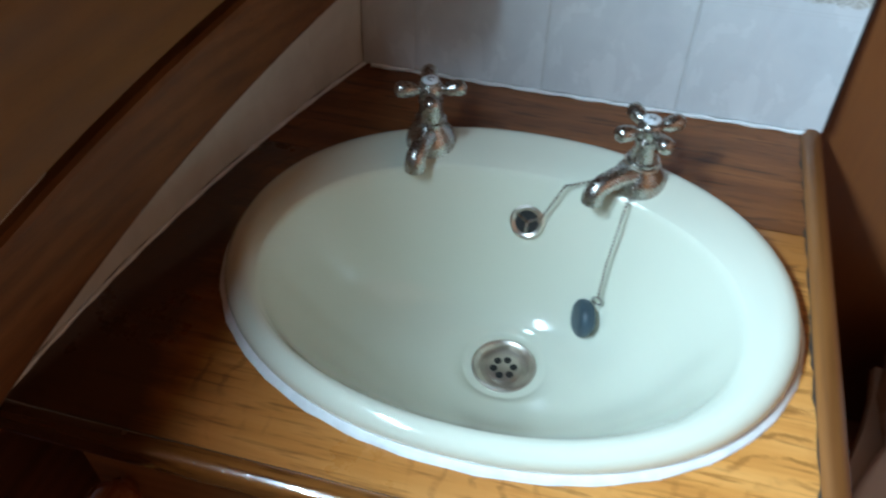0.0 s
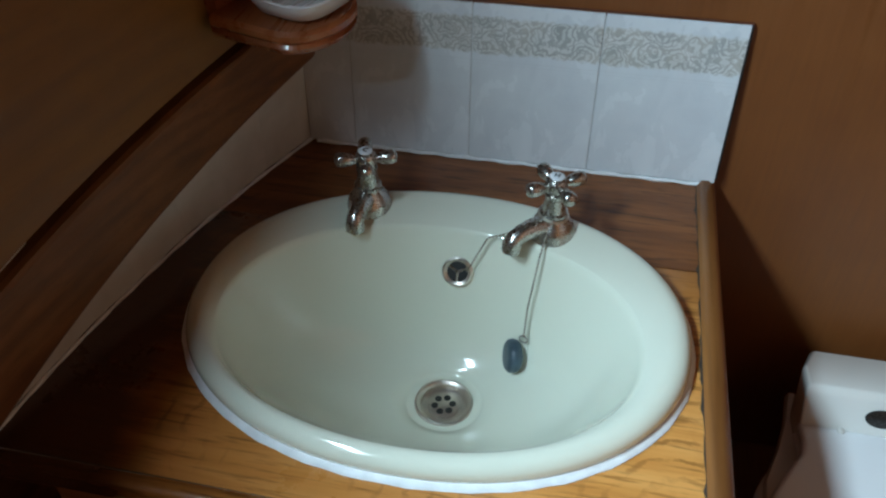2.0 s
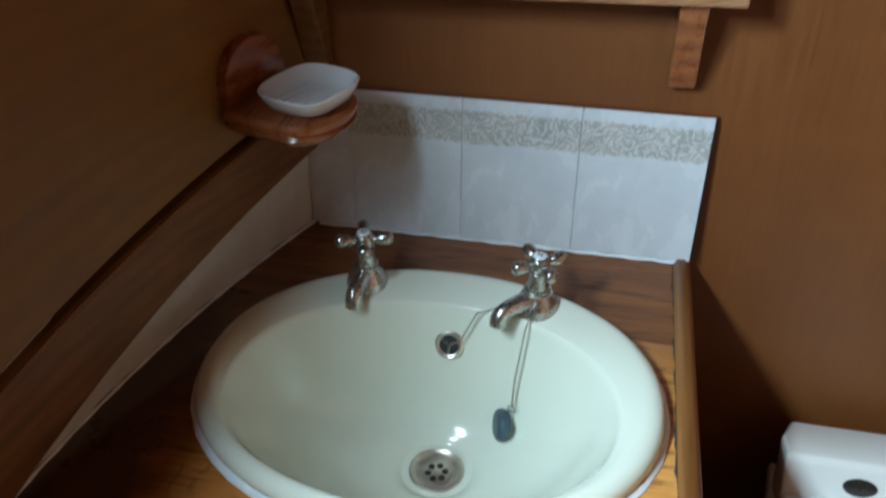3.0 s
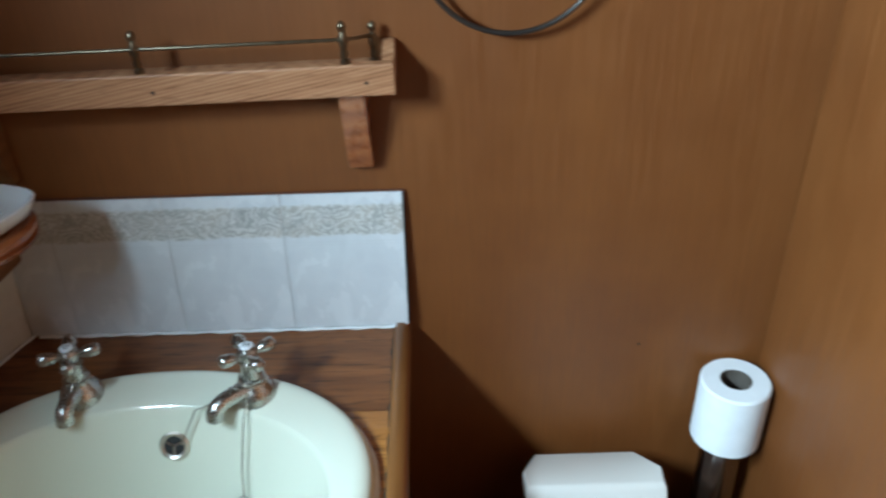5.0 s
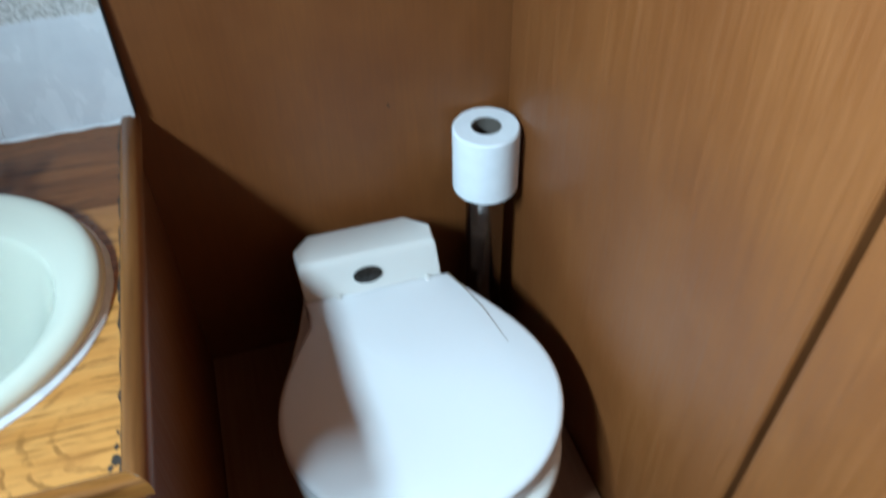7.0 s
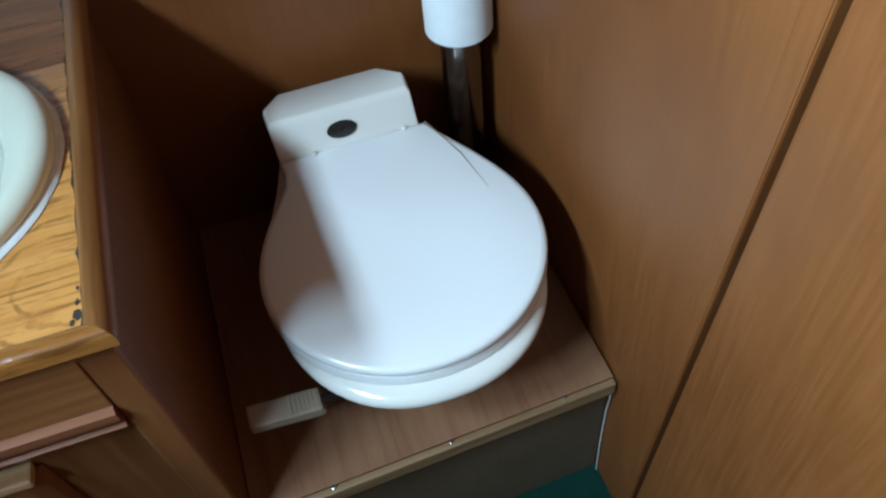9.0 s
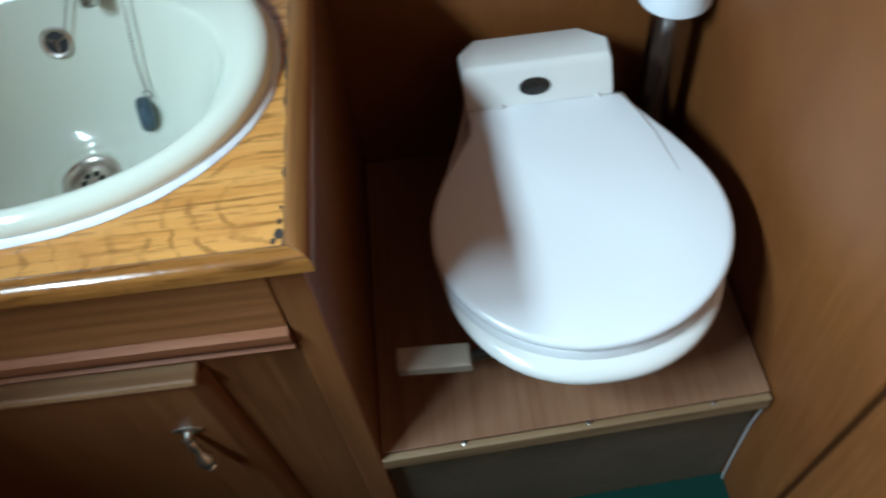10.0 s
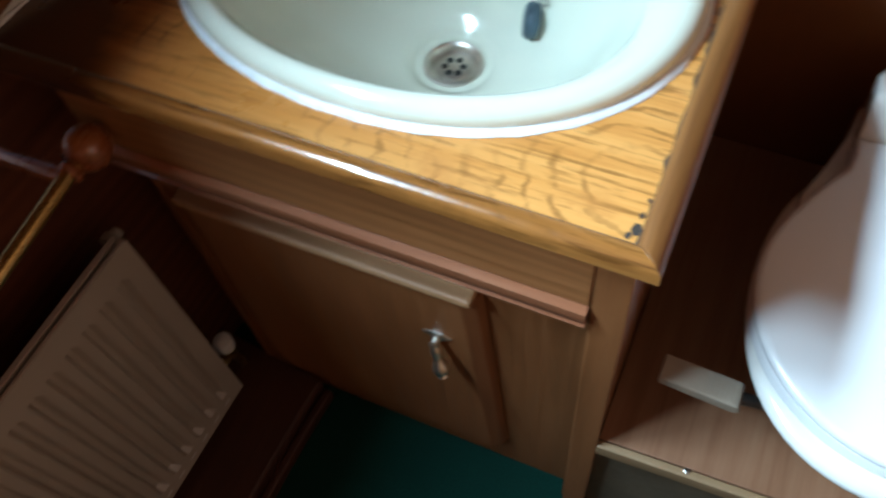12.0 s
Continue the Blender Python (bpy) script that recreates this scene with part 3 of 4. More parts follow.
JY = -0.185


def top_board(y0, y1, x_r, material, label):
    """A worktop board between two depths, built in strips round the basin's opening."""
    bm = bmesh.new()
    ax, by = BA - 0.010, BB - 0.010

    def strip(xa, xb, lo_a, hi_a, lo_b, hi_b):
        if hi_a - lo_a < 1e-5 and hi_b - lo_b < 1e-5:
            return
        for z in (TOP, TOP - 0.018):
            bm.faces.new([bm.verts.new((x, y, z)) for x, y in ((xa, lo_a), (xb, lo_b), (xb, hi_b), (xa, hi_a))])

    def half(x):
        return by * math.sqrt(max(0.0, 1 - ((x - BC[0]) / ax) ** 2))

    def clamp(y):
        return min(max(y, y0), y1)

    n = 64
    xs = [BC[0] - ax * math.cos(math.pi * i / n) for i in range(n + 1)]
    m = 12
    ys = [y0 + (y1 - y0) * i / m for i in range(m + 1)]
    bm.faces.new([bm.verts.new(p) for p in [(xs[0], y1, TOP), (xs[0], y0, TOP)] + [(lx(y), y, TOP) for y in ys]])
    strip(xs[-1], x_r, y0, y1, y0, y1)
    for xa, xb in zip(xs, xs[1:]):
        ha, hb = half(xa), half(xb)
        strip(xa, xb, y0, clamp(BC[1] - ha), y0, clamp(BC[1] - hb))
        strip(xa, xb, clamp(BC[1] + ha), y1, clamp(BC[1] + hb), y1)
    bmesh.ops.remove_doubles(bm, verts=bm.verts, dist=1e-6)
    return part("board", bm, material, top, label)


XE = -0.015
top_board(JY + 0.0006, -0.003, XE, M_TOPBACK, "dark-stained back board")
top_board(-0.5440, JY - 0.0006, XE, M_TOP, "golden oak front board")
FE = -0.5445
front = prism([(FE, TOP + 0.0015), (FE - 0.0035, TOP + 0.0045), (FE - 0.0090, TOP + 0.0052), (FE - 0.0145, TOP + 0.0046), (FE - 0.0175, TOP + 0.0026), (FE - 0.0192, TOP - 0.0008), (FE - 0.0194, TOP - 0.0135), (FE - 0.0184, TOP - 0.0145), (FE, TOP - 0.0145)], lx(-0.56) + 0.006, XE, axis="x")
side = prism([(XE, TOP + 0.002), (XE + 0.006, TOP + 0.0075), (XE + 0.014, TOP + 0.0075), (XE + 0.021, TOP + 0.002), (XE + 0.0235, TOP - 0.004), (XE + 0.0235, TOP - 0.012), (XE + 0.022, TOP - 0.0145), (XE, TOP - 0.0145)], FE, -0.0015, axis="y")
for v in front.verts:                  # the two strips meet in a mitre
    if v.co.x > -0.1:
        v.co.x = XE - 0.0002 + (FE - v.co.y) / 0.83
for v in side.verts:
    if v.co.y < -0.3:
        v.co.y = FE - (v.co.x - XE) * 0.83
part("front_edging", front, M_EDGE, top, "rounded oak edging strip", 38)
part("side_edging", side, M_EDGE_SIDE, top, "rounded oak edging strip", 50)
part("side_edging", box(XE - 0.001, XE + 0.0125, FE + 0.004, -0.0015, TOP - 0.0238, TOP - 0.0147, 0.001), M_EDGE_SIDE, top)

for sx, sy, r0 in ((-0.0200, -0.5310, 0.0052), (-0.019, -0.518, 0.0026), (-0.024, -0.538, 0.003), (-0.018, -0.503, 0.002)):
    rs = [r0 * (0.6 + 0.6 * random.random()) for _ in range(11)]
    pts = [(sx + rs[i] * 0.7 * math.cos(i * 2 * math.pi / 11), sy + rs[i] * 1.3 * math.sin(i * 2 * math.pi / 11)) for i in range(11)]
    part("stain", prism(pts, TOP + 0.0001, TOP + 0.0006), M_STAIN, top, "black water stain")


def grime(p, q, wide, label):
    """A broken dark line of old dirt along a joint."""
    p, q = Vector(p), Vector(q)
    n = 60
    side = Vector((-(q - p).y, (q - p).x, 0)).normalized()
    bm = bmesh.new()
    prev = None
    for i in range(n + 1):
        c = p.lerp(q, i / n)
        f = noise.noise(c * 55) + 0.5 * noise.noise(c * 160)
        w = max(0.00015, wide * (0.35 + 1.3 * f))
        a, b = bm.verts.new(c + side * w), bm.verts.new(c - side * 0.0004)
        if prev:
            bm.faces.new((prev[0], a, b, prev[1]))
        prev = (a, b)
    return part("grime", bm, M_STAIN, top, label)


grime((XE - 0.0004, FE + 0.001, TOP + 0.0006), (XE - 0.0004, -0.012, TOP + 0.0006), 0.0030, "dark dirt along the edging joint")
grime((XE - 0.001, FE + 0.0006, TOP + 0.0007), (-0.60, FE + 0.0006, TOP + 0.0007), -0.0026, "dark dirt along the edging joint")


# basin
def oval(cx, cy, a, b, z, n=96, power=2.12):
    return ring_at((cx, cy, z), (1, 0, 0), (0, 1, 0), a, b, n, power)


basin = thing("basin", (BC[0], BC[1], TOP), "cream oval ceramic inset basin in the worktop", "basin")
PROFILE = [
    (-0.287, -0.311, 0.2440, 0.1910, 0.8502), (-0.287, -0.311, 0.2485, 0.1945, 0.8535), (-0.287, -0.311, 0.2495, 0.1955, 0.8590),
    (-0.287, -0.311, 0.2475, 0.1935, 0.8655), (-0.287, -0.311, 0.2425, 0.1885, 0.8705), (-0.2875, -0.3115, 0.2355, 0.1820, 0.8728),
    (-0.288, -0.3140, 0.2280, 0.1745, 0.8722), (-0.290, -0.3225, 0.2190, 0.1630, 0.8690), (-0.2915, -0.3320, 0.2110, 0.1525, 0.8655),
    (-0.2915, -0.3326, 0.2098, 0.1514, 0.8645), (-0.2915, -0.3328, 0.2072, 0.1490, 0.8600), (-0.2915, -0.3328, 0.2052, 0.1470, 0.8540), (-0.2910, -0.3310, 0.1975, 0.1385, 0.8350),
    (-0.2900, -0.3265, 0.1820, 0.1200, 0.8000), (-0.2880, -0.3200, 0.1600, 0.1020, 0.7620), (-0.2850, -0.3130, 0.1340, 0.0865, 0.7370),
    (-0.2830, -0.3075, 0.1110, 0.0745, 0.7240), (-0.2815, -0.3040, 0.0860, 0.0625, 0.7138), (-0.2810, -0.3020, 0.0620, 0.0515, 0.7078), (-0.2810, -0.3010, 0.0455, 0.0445, 0.7045),
    (-0.2810, -0.3010, 0.0440, 0.0435, 0.7020), (-0.2810, -0.3010, 0.0400, 0.0395, 0.7000), (-0.2810, -0.3010, 0.0310, 0.0305, 0.6995)]
PROFILE = [(cx + 0.0037, cy - 0.002 * min(1, b / 0.19), a * 1.0265, b * 0.993, z + 0.002) for cx, cy, a, b, z in PROFILE]
part("bowl", loft([oval(*p) for p in PROFILE], True, False, False), M_CERAMIC, basin, smooth=60)
bead = []
for k, (dr, dz) in enumerate(((0.0, 0.0002), (0.0045, 0.0004), (0.0062, 0.0012), (0.0035, 0.0045), (-0.001, 0.006))):
    ring = oval(BC[0], BC[1], 0.2553 + dr, 0.1933 + dr, TOP + dz)
    bead.append([p + Vector((0.0005 * math.sin(i * 1.7 + k), 0.0006 * math.sin(i * 2.3), 0)) * (dr > 0.003) for i, p in enumerate(ring)])
part("sealant_bead", loft(bead, True, False, False), M_SEALANT, basin, "uneven white sealant round the rim", 60)
DR = Vector((-0.2773, -0.3015, 0.7016))
waste = part("waste", turned(DR, (0, 0, 1), [(0.0, 0.034), (0.0022, 0.0335), (0.003, 0.031), (0.0015, 0.028), (-0.001, 0.0265), (-0.006, 0.0255), (-0.008, 0.0190), (-0.004, 0.0175), (-0.0035, 0.016), (-0.0038, 0.0)], 40, False), M_STEEL, basin, "steel waste with six holes", 35)
part("waste_cup", turned(DR + Vector((0, 0, -0.0075)), (0, 0, 1), [(0, 0.0262), (0.0008, 0.0262)], 30), M_STEEL, waste)
for i in range(6):
    a = i * math.pi / 3 + 0.3
    part("hole", turned(DR + Vector((0.0105 * math.cos(a), 0.0105 * math.sin(a), -0.0037)), (0, 0, 1), [(0, 0.0041), (0.0005, 0.0041)], 12), M_BLACK, waste)
OV = Vector((-0.2808, -0.2030, 0.819))
ON = Vector((0, -0.88, 0.47))
over = part("overflow", turned(OV, ON, [(-0.004, 0.018), (0.002, 0.018), (0.0035, 0.0155), (0.002, 0.0125), (-0.001, 0.012)], 32), M_STEEL, basin, "steel overflow ring", 35)
part("hole", turned(OV, ON, [(0.0, 0.0124), (0.0006, 0.0124)], 24), M_BLACK, over)
ou = Vector((1, 0, 0))
ov_ = ON.cross(ou).normalized()
for a in (0.5, 2.6, 4.7):
    d = ou * math.cos(a) + ov_ * math.sin(a)
    part("spoke", tube([OV + ON.normalized() * 0.0014, OV + ON.normalized() * 0.0016 + d * 0.0122], 0.0017, 8), M_CHROME, over)


# taps
def make_tap(x, y, z, spout_deg, cross_deg, label, cap_mat, letter, reach=1.0):
    tap = thing("basin_tap", (x, y, z), label, "tap", "pair of basin taps")
    b = Vector((x, y, z))
    part("body", turned(b, (0, 0, 1), [(0, 0.0265), (0.002, 0.0272), (0.004, 0.0266), (0.009, 0.0255), (0.015, 0.0235), (0.021, 0.0196), (0.026, 0.0152), (0.0285, 0.0146), (0.030, 0.0158), (0.033, 0.0158), (0.0345, 0.0132), (0.044, 0.0116), (0.052, 0.0106), (0.054, 0.0120), (0.057, 0.0120), (0.059, 0.0085)], 32), M_CHROME, tap, smooth=35)
    a = radians(spout_deg)
    d = Vector((math.cos(a), math.sin(a), 0)) * reach
    u = Vector((0, 0, 1))
    pts = [b + d * 0.006 + u * 0.0145, b + d * 0.018 + u * 0.0185, b + d * 0.032 + u * 0.0205, b + d * 0.044 + u * 0.0200, b + d * 0.0525 + u * 0.0172, b + d * 0.0570 + u * 0.0110, b + d * 0.0578 + u * 0.0030]
    spout = part("spout", tube(pts, [0.0140, 0.0122, 0.0106, 0.0100, 0.0102, 0.0106, 0.0108], 20), M_CHROME, tap, smooth=50)
    part("outlet", turned(b + d * 0.0578 + u * 0.0032, -u, [(0.0, 0.0075), (0.0006, 0.0075)], 16), M_BLACK, spout)
    h = b + u * 0.0660
    head = part("handle", turned(h - u * 0.0075, (0, 0, 1), [(0, 0.0095), (0.003, 0.0118), (0.010, 0.0122), (0.015, 0.0112), (0.017, 0.0095)], 24), M_CHROME, tap, "chrome cross-head handle", 35)
    for k in range(4):
        g = radians(cross_deg + 90 * k)
        e = Vector((math.cos(g), math.sin(g), 0.08))
        part("arm", turned(h, e, [(0.007, 0.0050), (0.012, 0.0042), (0.0150, 0.0058), (0.0175, 0.0070), (0.0240, 0.0082), (0.0305, 0.0083), (0.0340, 0.0064), (0.0355, 0.0015)], 16), M_CHROME, head, smooth=50)
    part("cap", turned(h + u * 0.0098, (0, 0, 1), [(0, 0.0082), (0.0030, 0.0082), (0.0035, 0.0076), (0.0037, 0.0)], 20), cap_mat, head, "pale indicator disc", 40)
    part("disc_rim", torus(h + u * 0.0112, (0, 0, 1), 0.0087, 0.0009, 28, 8), M_CHROME, head, smooth=60)
    text = bpy.data.curves.new("letter", "FONT")
    text.body, text.size, text.extrude, text.align_x, text.align_y = letter, 0.0095, 0.0002, "CENTER", "CENTER"
    font_ob = new("letter", text)
    me = bpy.data.meshes.new_from_object(font_ob)
    bpy.data.objects.remove(font_ob)
    bm = bmesh.new()
    bm.from_mesh(me)
    bpy.data.meshes.remove(me)
    bmesh.ops.transform(bm, matrix=Matrix.Translation(h + u * 0.0137) @ Matrix.Rotation(radians(-12), 4, "Z"), verts=bm.verts)
    part("letter", bm, M_BLACK, head, "small black letter on the disc")
    return tap


M_GAP_BAND = plain("grey_gap_band", (0.33, 0.34, 0.36), 0.5, 0, 0.05, 20)
M_CHAIN = plain("chain_metal", (0.34, 0.30, 0.25), 0.35, 1.0, 0.2, 60)
M_CRACK = plain("brown_crack", (0.22, 0.15, 0.10), 0.7, 0, 0.2, 60)
M_CAP = plain("indicator_disc", (0.70, 0.73, 0.77), 0.25, 0, 0.1, 80)
ZL = 0.8660
make_tap(-0.394, -0.164, ZL + 0.001, 266, 18, "chrome pillar tap with a cross head", M_CAP, "C", 0.82)
make_tap(-0.180, -0.170, ZL + 0.001, 226, 34, "chrome pillar tap with the plug chain round its neck", M_CAP, "H")


# plug on its chain
def sag(a, b, drop, n=40):
    a, b = Vector(a), Vector(b)
    return [a.lerp(b, i / n) + Vector((0, 0, -drop * 4 * (i / n) * (1 - i / n))) for i in range(n + 1)]


def chain(name, pts, parent, bead=0.0017):
    bms = []
    step = 0.0042
    dist = 0.0
    for p, q in zip(pts, pts[1:]):
        seg = (q - p).length
        while dist <= seg:
            c = p.lerp(q, dist / seg)
            bm = bmesh.new()
            bmesh.ops.create_icosphere(bm, subdivisions=1, radius=bead, matrix=Matrix.Translation(c))
            bms.append(bm)
            dist += step
        dist -= seg
    bms.append(tube(pts, 0.0006, 5))
    return part(name, joined(*bms), M_CHAIN, parent, "fine metal ball chain", 60)


PLUG = Vector((-0.2060, -0.2480, 0.7400))
plug = thing("basin_plug", PLUG, "blue-grey rubber plug hanging on a ball chain", "plug")
paxis = Vector((-0.93, -0.32, 0.18))
part("stopper", turned(PLUG - paxis.normalized() * 0.008, paxis, [(0, 0.012), (0.001, 0.0165), (0.004, 0.0192), (0.0085, 0.0204), (0.013, 0.0195), (0.0160, 0.0165), (0.017, 0.012), (0.0165, 0.0)], 32), M_RUBBER, plug, smooth=35)
neck = Vector((-0.180, -0.1700, ZL + 0.028))
part("loop", torus(PLUG + Vector((0.010, 0.006, 0.024)), (0.3, 1, 0), 0.005, 0.001, 20, 8), M_CHROME, plug)
chain("chain", [neck + Vector((-0.004, -0.0165, -0.002)), Vector((-0.1850, -0.1990, 0.8760)), Vector((-0.1880, -0.2120, 0.8660)), Vector((-0.1950, -0.2330, 0.8050)), PLUG + Vector((0.010, 0.006, 0.028))], plug)
chain("chain", sag(neck + Vector((-0.014, -0.010, -0.004)), (-0.2480, -0.1960, 0.8700), 0.003) + [OV + Vector((0.012, -0.006, 0.008))], plug)
part("chain_collar", torus(neck, (0.1, 0.1, 1), 0.0165, 0.0016, 40, 8), M_PEWTER, plug)

# ---------------------------------------------------------------- shelf
SF, SZ0, SZ1 = -0.060, 1.208, 1.245
shelf = thing("wall_shelf", (-0.26, 0.0, 1.2), "pale oak wall shelf with a brass gallery rail", "shelf")
SXL = lx(-0.03) + 0.018
part("fascia", prism([(SXL - 0.012, SF), (0.008, SF), (0.008, SF + 0.014), (SXL - 0.010, SF + 0.014)], SZ0, SZ1, 0.0025), M_SHELF, shelf)
part("shelf_board", prism([(SXL - 0.006, SF + 0.0145), (0.007, SF + 0.0145), (0.007, -0.001), (SXL + 0.004, -0.001)], SZ0 + 0.004, SZ1 - 0.012, 0.001), M_SHELF, shelf)
part("end_cheek", prism([(-0.001, SZ1 - 0.0115), (SF + 0.0145, SZ1 - 0.0115), (SF + 0.0145, SZ1 - 0.001), (SF + 0.030, SZ1 + 0.004), (-0.022, SZ1 + 0.008), (-0.010, SZ1 + 0.011), (-0.001, SZ1 + 0.011)], -0.006, 0.008, 0.002, 2, "x"), M_SHELF, shelf)
for x0 in (-0.059, -0.505):
    part("bracket", prism([(-0.001, 1.097), (-0.014, 1.097), (-0.020, 1.109), (-0.050, 1.2075), (-0.001, 1.2075)], x0, x0 + 0.030, 0.002, 2, "x"), M_BEAM if x0 < -0.2 else M_MAHOG, shelf, "tapered wooden bracket")


def gallery_post(x, y, z, parent):
    return part("gallery_post", turned((x, y, z), (0, 0, 1), [(0, 0.0055), (0.004, 0.0055), (0.006, 0.0032), (0.011, 0.0048), (0.016, 0.0030), (0.022, 0.0050), (0.027, 0.0056), (0.032, 0.0040), (0.036, 0.0030), (0.039, 0.0046), (0.043, 0.0046), (0.046, 0.0025), (0.048, 0.0006)], 16), M_GALLERY, parent, smooth=40)


PY = SF + 0.008
for x, y, z in ((-0.046, PY, SZ1), (-0.274, PY, SZ1), (-0.496, PY, SZ1), (-0.016, -0.018, SZ1 - 0.0115)):
    gallery_post(x, y, z - 0.0002, shelf)
part("gallery_rail", tube([(-0.53, PY, SZ1 + 0.0265), (-0.25, PY, SZ1 + 0.0265), (-0.044, PY, SZ1 + 0.0265), (-0.030, PY + 0.004, SZ1 + 0.0265), (-0.016, -0.018, SZ1 + 0.0200)], 0.0021, 8), M_GALLERY, shelf, "thin tarnished brass rail", 60)
for x in (-0.024, -0.262, -0.515):
    part("screw_hole", turned((x, SF - 0.0004, 1.224), (0, 1, 0), [(0, 0.0022), (0.001, 0.0022)], 10), M_GAP, shelf)

solid("nail_hole", turned((0.338, 0.0005, 0.790), (0, -1, 0), [(0, 0.0022), (0.0012, 0.0020)], 8), M_GAP, "small dark nail hole in the veneer", "nail hole", "structure")

shelf.rotation_euler.y = -0.020
shelf.location.z -= 0.005

# towel ring
tr = thing("towel_ring", (0.143, 0.0, 1.46), "dark bronze towel ring on the veneer wall", "towel ring")
part("hoop", torus((0.139, -0.022, 1.366), (0, 1, 0.02), 0.1035, 0.0032, 64, 10), M_BRONZE, tr, smooth=60)
part("mount", turned((0.143, -0.0003, 1.462), (0, -1, 0), [(0, 0.022), (0.004, 0.022), (0.008, 0.012), (0.018, 0.008), (0.026, 0.010), (0.029, 0.004)], 24), M_BRONZE, tr, smooth=40)

# soap holder and dish
sh = thing("soap_holder", hull(0.11, 0.012, 1.06), "turned mahogany soap dish holder on the cabin side", "soap holder")


def hp(s, off, z):
    return hull(s, off, z)


SC = 0.106
arch = [(-0.046, 0.027), (0.046, 0.027), (0.048, 0.06)] + [(0.048 * math.cos(t), 0.075 + 0.048 * math.sin(t)) for t in [math.pi * i / 12 for i in range(13)]] + [(-0.048, 0.06)]
bmp = bmesh.new()
fa = [bmp.verts.new(hp(SC + a, 0.020, 1.042 + b)) for a, b in arch]
fb = [bmp.verts.new(hp(SC + a * 0.97, 0.034, 1.042 + b * 0.985)) for a, b in arch]
bmp.faces.new(fa)
bmp.faces.new(fb)
for i in range(len(arch)):
    j = (i + 1) % len(arch)
    bmp.faces.new((fa[i], fa[j], fb[j], fb[i]))
part("back_plate", bevel(bmp, 0.002), M_MAHOG, sh)


def tongue(w, length, z):
    """Outline of the round-ended platform, from the back plate into the room."""
    out = [hp(SC - w, 0.0345, z)]
    for i in range(17):
        t = -math.pi / 2 + math.pi * i / 16
        out.append(hp(SC + w * math.sin(t), 0.0345 + length - w * 0.75 + w * 0.75 * math.cos(t), z))
    out.append(hp(SC + w, 0.0345, z))
    return out


part("platform", loft([tongue(0.051, 0.114, 1.0700), tongue(0.057, 0.121, 1.0740), tongue(0.059, 0.123, 1.0790), tongue(0.056, 0.120, 1.0830), tongue(0.060, 0.124, 1.0870), tongue(0.060, 0.124, 1.0930), tongue(0.056, 0.120, 1.0970)]), M_MAHOG, sh, smooth=35)
dish = thing("soap_dish", hp(SC, 0.085, 1.0972), "empty white porcelain soap dish on its wooden holder", "soap dish")
U = hull_out(SC)
V = Vector((-U.y, U.x, 0))
dc = hp(SC - 0.008, 0.106, 0)
rows = [(0.032, 0.036, 1.0972), (0.041, 0.046, 1.1020), (0.046, 0.052, 1.1130), (0.048, 0.054, 1.1190), (0.0465, 0.0525, 1.1205), (0.044, 0.050, 1.1180), (0.038, 0.044, 1.1080), (0.028, 0.034, 1.1040)]
part("dish", loft([ring_at((dc.x, dc.y, z), U, V, a, b, 48, 3.2) for a, b, z in rows]), M_PORCELAIN, dish, smooth=60)
for k in range(-2, 3):
    c = Vector((dc.x, dc.y, 1.1045)) + U * (k * 0.012)
    part("ridge", tube([c - V * 0.026, c + V * 0.026], 0.0018, 8), M_PORCELAIN, dish, smooth=60)

# ---------------------------------------------------------------- toilet
TX, TY = 0.2850, -0.147
toilet = thing("toilet", (0.28, -0.30, STEP), "low white boat toilet with its lid closed", "toilet")


def lid_outline(scale, z0, z1, v0=0.0, length=0.376, half=0.1865, hinge=0.094):
    """Egg outline from the hinge forward; z runs from z0 at the hinge to z1 at the front."""
    right = []
    n = 26
    for i in range(n + 1):
        v = i / n
        v = 1 - (1 - v) ** 1.6
        if v < 0.54:
            u = v / 0.54
            w = hinge + (half - hinge) * math.sin(u * math.pi / 2) ** 1.15
        else:
            w = half * math.sqrt(max(0.0, 1 - ((v - 0.54) / 0.46) ** 2))
        right.append((w, v))
    left = [(max(w, 0.121 + (w - 0.121) * min(1.0, v / 0.3)), v) if v < 0.3 else (w, v) for w, v in right]
    pts = [(w, v) for w, v in right] + [(-w, v) for w, v in left[-2::-1]]
    mid = 0.5
    return [Vector((TX + w * scale, TY - length * (mid + (v - mid) * scale), z0 + (z1 - z0) * v)) for w, v in pts]


LZ0, LZ1 = 0.584, 0.566
lid = part("lid", loft([lid_outline(0.985, LZ0 - 0.0140, LZ1 - 0.0140), lid_outline(1.0, LZ0 - 0.0105, LZ1 - 0.0105), lid_outline(1.0, LZ0 - 0.005, LZ1 - 0.005), lid_outline(0.985, LZ0 - 0.001, LZ1 - 0.001), lid_outline(0.95, LZ0 + 0.001, LZ1 + 0.001), lid_outline(0.6, LZ0 + 0.003, LZ1 + 0.004), lid_outline(0.2, LZ0 + 0.003, LZ1 + 0.005)]), M_WHITE, toilet, "smooth closed white lid", 45)
part("seat", loft([lid_outline(0.97, LZ0 - 0.037, LZ1 - 0.037), lid_outline(0.998, LZ0 - 0.033, LZ1 - 0.033), lid_outline(1.002, LZ0 - 0.027, LZ1 - 0.027), lid_outline(0.985, LZ0 - 0.0195, LZ1 - 0.0195)]), M_WHITE, toilet, "white seat ring under the lid", 45)


